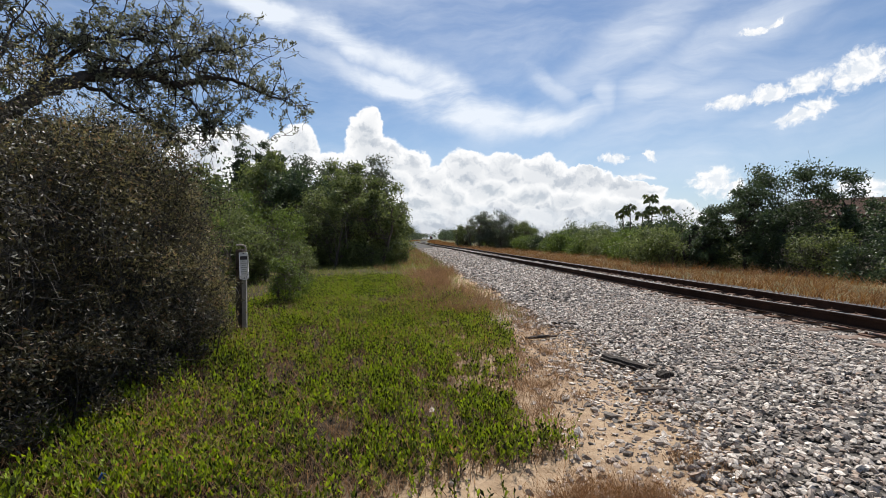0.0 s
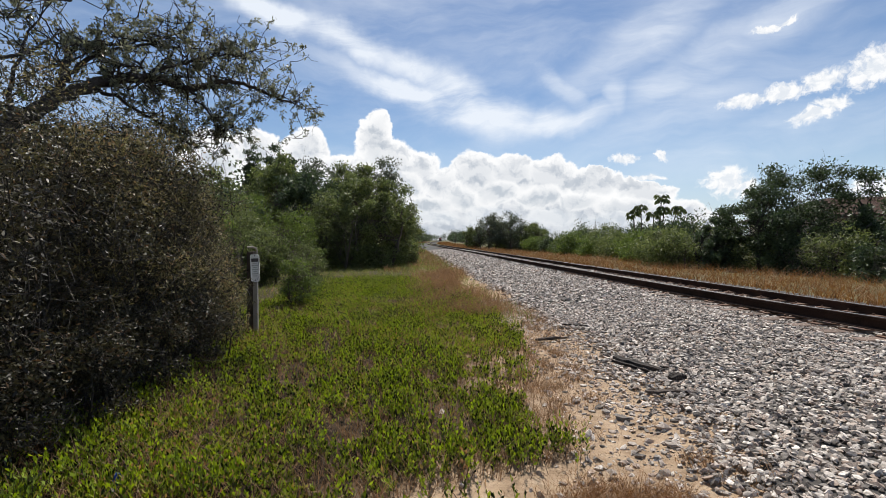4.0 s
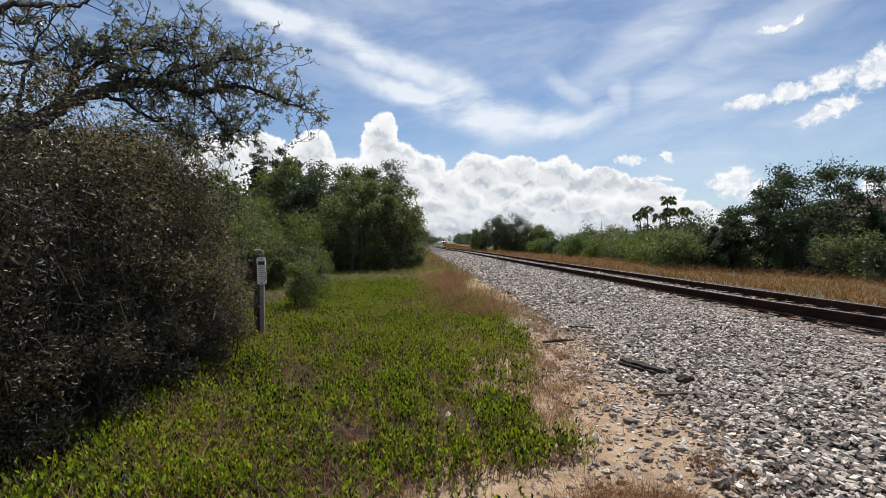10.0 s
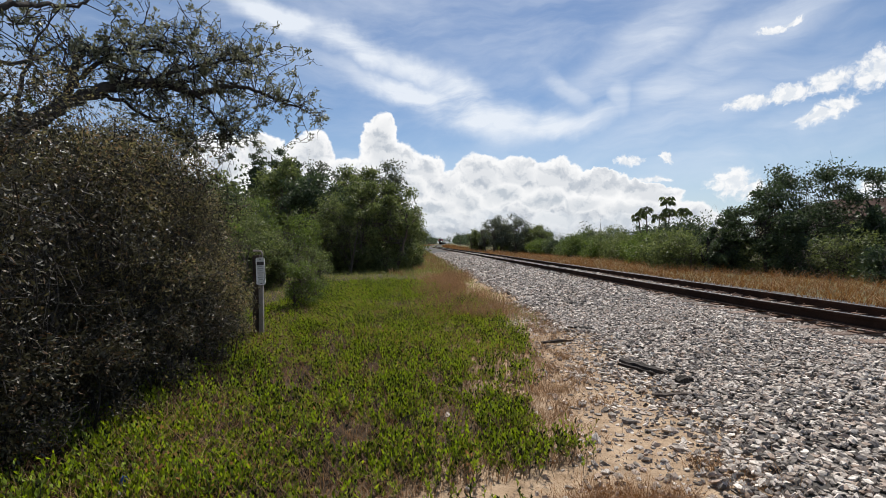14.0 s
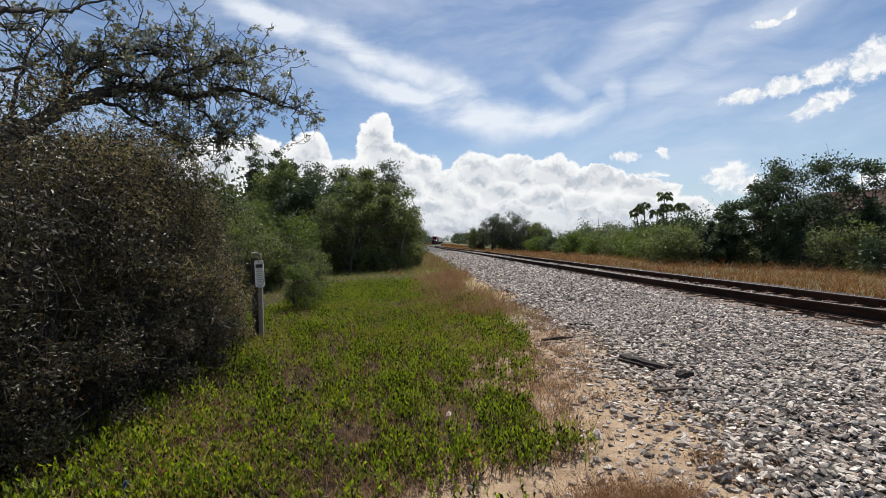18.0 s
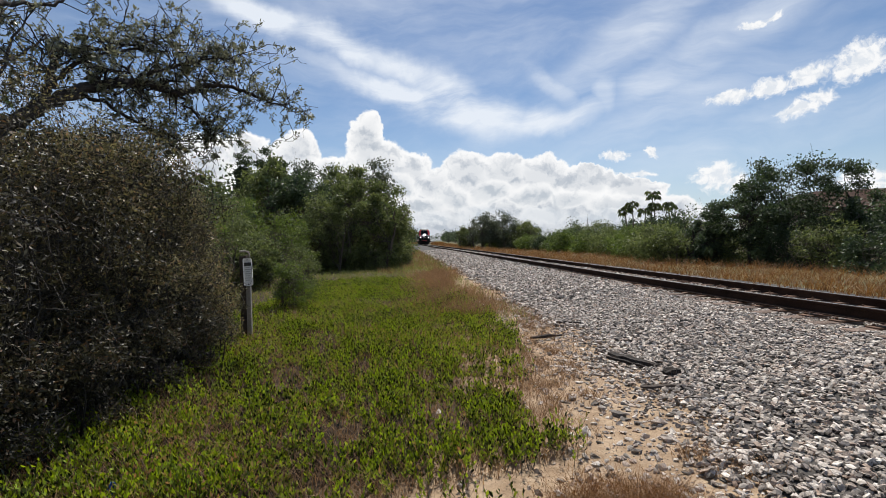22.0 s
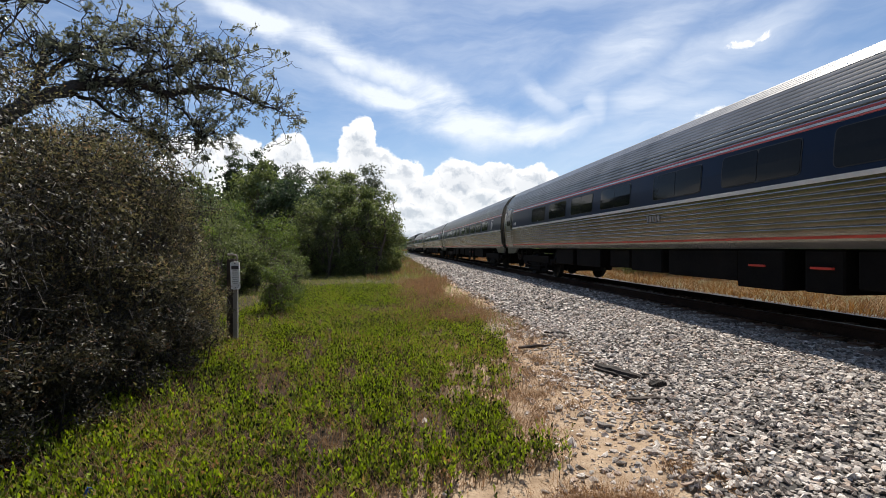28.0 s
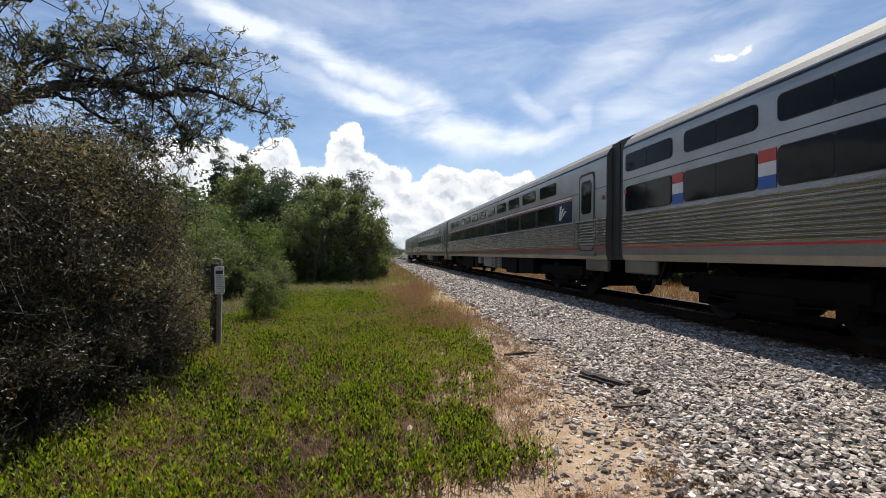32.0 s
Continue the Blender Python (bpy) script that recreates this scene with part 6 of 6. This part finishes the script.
    hang("windshield", nose_sheet("windshield", -0.60, 0.60, 2.80, 3.66, M_GLASS, 0.03, 8, 6), loco, "dark sloping windshield")
    hang("brow", nose_sheet("brow", -0.9, 0.9, 3.84, 4.14, M_ROOFGREY, 0.02, 10, 4), loco, "dark grey cab brow")
    for s in (-1, 1):
        V = []
        for t in np.linspace(0, 1, 8):
            x, z = s * 1.46 * t, 2.26 + 0.22 * t
            y = float(nose_y(x, z)) - 0.02
            V += [(x, y, z), (x, y, z + 0.05)]
        hang("nose_stripe", mesh_of("nose_stripe", V, [(2 * k, 2 * k + 1, 2 * k + 3, 2 * k + 2) for k in range(7)], M_WHITE), loco, "silver V stripe across the nose")
        hang("headlamp", turned_mesh("headlamp", [(-0.05, 0.06), (0.0, 0.07), (0.1, 0.07)], M_LAMP, "y", 16), loco, "lit round headlamp", pose(s * 0.19, -8.60, 2.60))
        hang("ditch_lamp", turned_mesh("ditch_lamp", [(-0.05, 0.05), (0.0, 0.06), (0.2, 0.06)], M_LAMP, "y", 16), loco, "lit ditch lamp", pose(s * 0.95, -8.73, 1.95))
        V = [(s * 0.12 * k, -8.93, 1.80 + 0.05 * k) for k in range(4)] + [(s * 0.12 * k, -8.93, 1.86 + 0.05 * k) for k in range(4)]
        hang("emblem_bar", mesh_of("emblem_bar", V, [(k, k + 1, k + 5, k + 4) for k in range(3)], M_WHITE), loco)
    hang("bumper_stripe", boxes_mesh("bumper_stripe", [(-0.62, 0.62, -8.93, -8.8, 0.98, 1.10)], M_RED, 0.02), loco, "red stripe over the coupler")
    hang("coupler", boxes_mesh("coupler", [(-0.14, 0.14, -9.9, -8.7, 0.72, 0.98), (-0.2, 0.2, -9.95, -9.8, 0.68, 1.02)], M_UNDER, 0.03), loco)
    hang("coupler", boxes_mesh("coupler", [(-0.14, 0.14, E - 0.2, E + 0.5, 0.72, 0.98)], M_UNDER, 0.03), loco)
    for y0, y1 in ((-5.9, -3.2), (-2.6, 1.6), (2.4, 4.4), (5.0, 8.8)):
        hang("roof_hatch", boxes_mesh("roof_hatch", [(-0.95, 0.95, y0, y1, 4.08, 4.24)], M_ROOFGREY, 0.05), loco, "grey roof hatch")
    hang("roof_cover", shell_mesh("roof_cover", [(0.0, 3.71), (1.30, 3.72), (1.18, 3.99), (0.8, 4.16), (0, 4.20)], -6.3, E - 0.05, M_ROOFGREY), loco, "grey curved roof cover")
    hang("rear_door", boxes_mesh("rear_door", [(-0.4, 0.4, E, E + 0.03, 1.2, 3.2)], M_UNDER), loco)
    bogie(loco, -6.3, 2.75, 0.56)
    bogie(loco, 6.6, 2.75, 0.56)
    hang("fuel_tank", boxes_mesh("fuel_tank", [(-1.35, 1.35, -4.0, 3.8, 0.32, 1.0)], M_UNDER, 0.08), loco)
    gear(loco, [(-1.40, -0.9, 4.2, 5.0, 0.5, 0.98), (-1.40, -0.9, -5.0, -4.3, 0.5, 0.98)])
    return loco


def build_train():
    coach_windows = [(a, a + 1.53, 2) for a in (-9.52, -7.54, -5.56, -3.58, -1.55, 0.9, 2.9, 4.85, 6.8)]
    cafe_windows = [(9.4 - 1.95 * k - 1.5, 9.4 - 1.95 * k, 2) for k in range(3)] + [(-4.6, -3.4, 2), (-7.6, -6.2, 2)]
    vents = [(-10.2, -0.75), (-9.0, -0.75), (9.2, -0.75), (10.4, -0.75)]
    lead = locomotive("locomotive", "navy diesel locomotive with red cab pillars and lit headlamps", "")
    second = locomotive("locomotive", "navy diesel locomotive with white number and red sill stripe", "335")
    coach = tube_coach("passenger_coach", "stainless fluted tube-shaped coach with dark blue window band", "coach", False, coach_windows, vents)
    cafe = tube_coach("cafe_coach", "stainless fluted cafe coach with few windows in a blue band", "cafe", True, cafe_windows, vents + [(6.66, 0)])
    up = [(a, a + 1.66, 2) for a in (0.78, 2.79, 4.80, 6.81, 8.82, 10.83)]
    low = up + [(-10.28 + 1.99 * k, -10.28 + 1.99 * k + 1.68, 2) for k in range(4)]
    squares = [(a[1] + 0.02, b[0] - 0.02) for a, b in zip(up, up[1:])] + [(-10.28 + 1.99 * k + 1.71, -10.28 + 1.99 * (k + 1) - 0.03) for k in range(3)] + [(-12.5, -10.36), (-2.57, -1.22), (-0.16, -0.08), (0.38, 0.72)]
    diner = tall_car("dining_car", "tall stainless dining car with red, white and blue blocks", up, low, [(-0.04, 0.34, 2.78, 3.28), (-0.04, 0.34, 2.03, 2.6)], (-0.69,), squares, plate=("Richmond", 1.5))
    sl = [(-9.4 + 1.9 * k, -9.4 + 1.9 * k + 1.45, 2) for k in range(11)]
    sleeper = tall_car("sleeping_car", "tall stainless sleeping car with two rows of windows", sl, [(a, b + 0.2, 1) for a, b, _ in sl], (), (-11.55,), (), band=(-10.6, 12.3), emblem_y=-9.9)
    baggage = tall_car("baggage_car", "tall windowless stainless baggage car", [], [], (), (-5.0, 5.0), (), band=None)
    return [lead, second, coach, copy_thing(coach, Matrix()), copy_thing(coach, Matrix()), cafe, diner, sleeper, copy_thing(sleeper, Matrix()), baggage]


TRAIN = build_train()

# ---- small things along the verge, and the house past the trees ----


def ground_at(x, y):
    return float(ground_z(x, y))


def build_marker_post():
    x, y = -2.50, 8.08
    z = ground_at(x, y)
    post = tagged(new("marker_post"), "weathered wooden post with a narrow white notice, in the grass", "marker post")
    post.location = (x, y, z)
    bm = bmesh.new()
    bmesh.ops.create_cube(bm, size=1.0, matrix=Matrix.Translation((0, 0, 0.66)) @ Matrix.Diagonal((0.11, 0.11, 1.36, 1)))
    bmesh.ops.subdivide_edges(bm, edges=bm.edges[:], cuts=3, use_grid_fill=True)
    for v in bm.verts:
        v.co.x += 0.008 * noise.noise(v.co * 9) + (0.010 if v.co.z > 1.3 else 0) * noise.noise(v.co * 31)
        v.co.y += 0.008 * noise.noise(v.co * 9 + Vector((5, 0, 0)))
        v.co.z += 0.02 * noise.noise(v.co * 14) if v.co.z > 1.2 else 0
    me = bpy.data.meshes.new("timber")
    bm.to_mesh(me)
    bm.free()
    me.materials.append(M_POST)
    hang("timber", me, post, "dark weathered square timber")
    hang("stake", boxes_mesh("stake", [(0.045, 0.115, -0.085, -0.02, -0.05, 1.30)], M_STAKE, 0.006), post, "pale grey stake beside the timber")
    sign = hang("sign_board", box_mesh("sign_board", (0.135, 0.008, 0.44), M_SIGN, 0.02), post, "narrow white notice with a dark band", pose(0.09, -0.105, 1.08, 0, -1.5, 6))
    hang("dark_band", box_mesh("dark_band", (0.105, 0.004, 0.055), M_INK), sign, at=pose(0, -0.0065, 0.125))
    for k in range(7):
        hang("text_bar", box_mesh("text_bar", (0.06 + 0.03 * (k % 2), 0.003, 0.012), M_BAR), sign, at=pose(0, -0.006, 0.075 - 0.034 * k))
    for z1 in (0.195, -0.195):
        hang("bolt", turned_mesh("bolt", [(-0.012, 0.008), (0.0, 0.010)], M_INK, "y", 8), sign, at=pose(0, -0.004, z1))
    P = [((0.09, 0.0, 1.2), 0.016), ((0.09, 0, 1.36), 0.016), ((0.07, 0, 1.40), 0.016), ((0.02, 0, 1.41), 0.016), ((-0.06, 0, 1.41), 0.016)]
    hang("bent_pipe", tubes_mesh("bent_pipe", [[(np.array(p), r) for p, r in P]], M_STAKE, 8), post, "bent grey pipe over the post's head")
    W = [(np.array((-0.06 + 0.06 * math.sin(5 * t), -0.075, 0.75 - 0.45 * t)), 0.005) for t in np.linspace(0, 1, 12)]
    hang("wire", tubes_mesh("wire", [W], M_STAKE, 5), post, "loose pale wire")


M_STAKE = surface("pale_grey_stake", (0.22, 0.19, 0.16), (0.42, 0.38, 0.33), 5, 50, 0.85)
M_BAR = surface("faded_grey_print", (0.42, 0.40, 0.38), (0.55, 0.53, 0.50), 5, 50, 0.7)


def splintered(name, label, x, y, length, width, thick, turn, seed, mat=None, tilt=0.0):
    """A rotten piece of timber lying on the stones."""
    rng = np.random.default_rng(seed)
    n = 9
    V, Fc = [], []
    for k in range(n):
        t = k / (n - 1)
        w = width * (0.55 + 0.45 * math.sin(math.pi * min(1, t * 1.1 + 0.12))) * rng.uniform(0.8, 1.15)
        h = thick * rng.uniform(0.65, 1.15) * (0.5 + 0.5 * math.sin(math.pi * (0.15 + 0.7 * t)))
        s = rng.normal() * 0.06 * width
        X = (t - 0.5) * length
        V += [(X, -w / 2 + s, 0), (X, w / 2 + s, 0), (X, w * 0.42 + s, h), (X, 0.05 * w + s, h * rng.uniform(0.6, 1.1)), (X, -w * 0.4 + s, h * 0.9)]
    for k in range(n - 1):
        for j in range(5):
            a, b = 5 * k + j, 5 * k + (j + 1) % 5
            Fc.append((a, b, b + 5, a + 5))
    Fc += [(0, 1, 2, 3, 4), tuple(range(5 * n - 5, 5 * n))]
    ob = new(name, mesh_of(name, V, Fc, mat or M_OLDWOOD))
    ob.matrix_basis = pose(x, y, ground_at(x, y) + 0.035, 0, tilt, turn)
    return tagged(ob, label, "wood scrap")


def build_scraps():
    splintered("wood_scrap", "dark rotten slab of old tie wood lying on ballast", 2.65, 5.34, 0.70, 0.13, 0.045, -71, 1)
    splintered("wood_scrap", "thin splinter beside the rotten slab", 2.56, 5.30, 0.55, 0.04, 0.03, -66, 7)
    splintered("wood_scrap", "short dark chunk of old tie wood on ballast", 2.77, 4.72, 0.18, 0.12, 0.06, 15, 2)
    splintered("wood_scrap", "flat grey strip of wood half buried in stones", 2.47, 4.33, 0.44, 0.06, 0.025, -8, 3, M_POST)
    splintered("wood_scrap", "thin dark strip of wood at the ballast's edge", 2.12, 6.87, 0.5, 0.06, 0.035, 12, 4)
    splintered("wood_scrap", "dark splinter of wood at the edge of the weeds", 1.05, 4.95, 0.28, 0.04, 0.03, -30, 5)
    splintered("wood_scrap", "thin grey wood strip on the ballast", 2.75, 7.7, 0.4, 0.05, 0.03, -25, 6)
    rng = np.random.default_rng(6)
    shapes, T = stone_shapes(rng, 6)
    for k, (x, y, s) in enumerate([(1.40, 3.58, 0.075), (1.72, 4.05, 0.06), (1.80, 3.9, 0.065), (2.02, 3.62, 0.07), (1.55, 4.3, 0.05), (1.28, 3.1, 0.04), (0.35, 2.95, 0.04), (1.6, 3.2, 0.045), (1.9, 3.3, 0.055), (1.1, 4.2, 0.035)]):
        ob = new("rock", mesh_of("rock", shapes[k % 6], T, M_STONE))
        ob.matrix_basis = pose(x, y, ground_at(x, y) + s * 0.25, 0, 0, rng.uniform(0, 360)) @ Matrix.Scale(s, 4)
        tagged(ob, "angular grey stone lying on the sand", "stone", "rocks on the sand")
    # blue scrap of plastic in the creeping plants
    V, Fc = [], []
    for j in range(6):
        for i in range(4):
            V.append((0.025 * (i - 1.5) * (1 - 0.12 * j) + 0.008 * math.sin(3 * j + i), 0.012 * math.sin(2.2 * i + j), 0.03 * j))
    for j in range(5):
        for i in range(3):
            a = 4 * j + i
            Fc.append((a, a + 1, a + 5, a + 4))
    ob = new("plastic_scrap", mesh_of("plastic_scrap", V, Fc, M_BLUEBAG))
    ob.modifiers.new("thickness", "SOLIDIFY").thickness = 0.003
    ob.matrix_basis = pose(-1.70, 2.94, ground_at(-1.70, 2.94), 8, 6, 30)
    tagged(ob, "crumpled scrap of bright blue plastic in the plants", "plastic scrap")


def build_house():
    house = tagged(new("house"), "tan house with a brown hipped roof behind the trees", "house")
    house.matrix_basis = pose(33, 31, -0.1, 0, 0, -25)
    hang("wall", boxes_mesh("wall", [(-7, 7, -5, 5, 0, 3.0)], M_STUCCO, 0.02), house)
    V = [(-7.6, -5.6, 2.9), (7.6, -5.6, 2.9), (7.6, 5.6, 2.9), (-7.6, 5.6, 2.9), (-3.2, 0, 4.5), (3.2, 0, 4.5), (-7.6, -5.6, 3.08), (7.6, -5.6, 3.08), (7.6, 5.6, 3.08), (-7.6, 5.6, 3.08)]
    hang("roof", mesh_of("roof", V, [(0, 1, 7, 6), (1, 2, 8, 7), (2, 3, 9, 8), (3, 0, 6, 9), (6, 7, 5, 4), (8, 9, 4, 5), (7, 8, 5), (9, 6, 4), (3, 2, 1, 0)], M_ROOF), house, "brown shingled hip roof")
    for x in (-4, 0.5, 4.5):
        w = hang("window", boxes_mesh("window", [(x - 0.7, x + 0.7, -5.06, -4.98, 1.0, 2.2)], M_WHITE, 0.01), house)
        hang("pane", boxes_mesh("pane", [(x - 0.62, x + 0.62, -5.08, -5.05, 1.08, 2.12)], M_GLASS), w)


def build_mast():
    """A thin lattice mast far off past the hedge."""
    mast = tagged(new("radio_mast"), "thin grey lattice radio mast far beyond the hedge", "radio mast")
    mast.location = (112, 278, -0.5)
    lines = [[(np.array((0.35 * math.cos(a) * (1 - t * 0.7), 0.35 * math.sin(a) * (1 - t * 0.7), 13 * t)), 0.05) for t in (0, 0.5, 1)] for a in (0.3, 2.4, 4.5)]
    hang("leg", tubes_mesh("leg", lines, M_GREYBOX, 4), mast)
    rungs = [[(np.array((0.35 * math.cos(a), 0.35 * math.sin(a), z)) * np.array((1 - z / 18, 1 - z / 18, 1)), 0.03), (np.array((0.35 * math.cos(a + 2.1), 0.35 * math.sin(a + 2.1), z + 0.8)) * np.array((1 - z / 18, 1 - z / 18, 1)), 0.03)] for z in np.arange(0.2, 12, 0.8) for a in (0.3, 2.4, 4.5)]
    hang("brace", tubes_mesh("brace", rungs, M_GREYBOX, 4), mast)
    hang("antenna", tubes_mesh("antenna", [[((0, 0, 12.8), 0.04), ((0, 0, 15.5), 0.03)]], M_GREYBOX, 5), mast)


build_mast()
build_marker_post()
build_scraps()
build_house()

# ---- movement ----
SPEED, FRONT_AT, FRONT_T = 28.98, 25.95, 25.5


def motions():
    """The train comes down the line at an even speed; each car follows the track by its two trucks."""
    offset = 0.0
    for k, car in enumerate(TRAIN):
        length = 21.4 if k < 2 else 26.0
        arm = 6.6 if k < 2 else 9.07
        mid = offset + length / 2
        offset += length
        rows = []
        for t in range(0, 33):
            s = FRONT_AT - SPEED * (t - FRONT_T) + mid
            (xa, ya, _), (xb, yb, _) = track_at(s - arm), track_at(s + arm)
            rows.append((float(t), pose((xa + xb) / 2, (ya + yb) / 2, RAIL_TOP, 0, 0, -math.degrees(math.atan2(xb - xa, yb - ya)))))
        walk(car, rows)


motions()
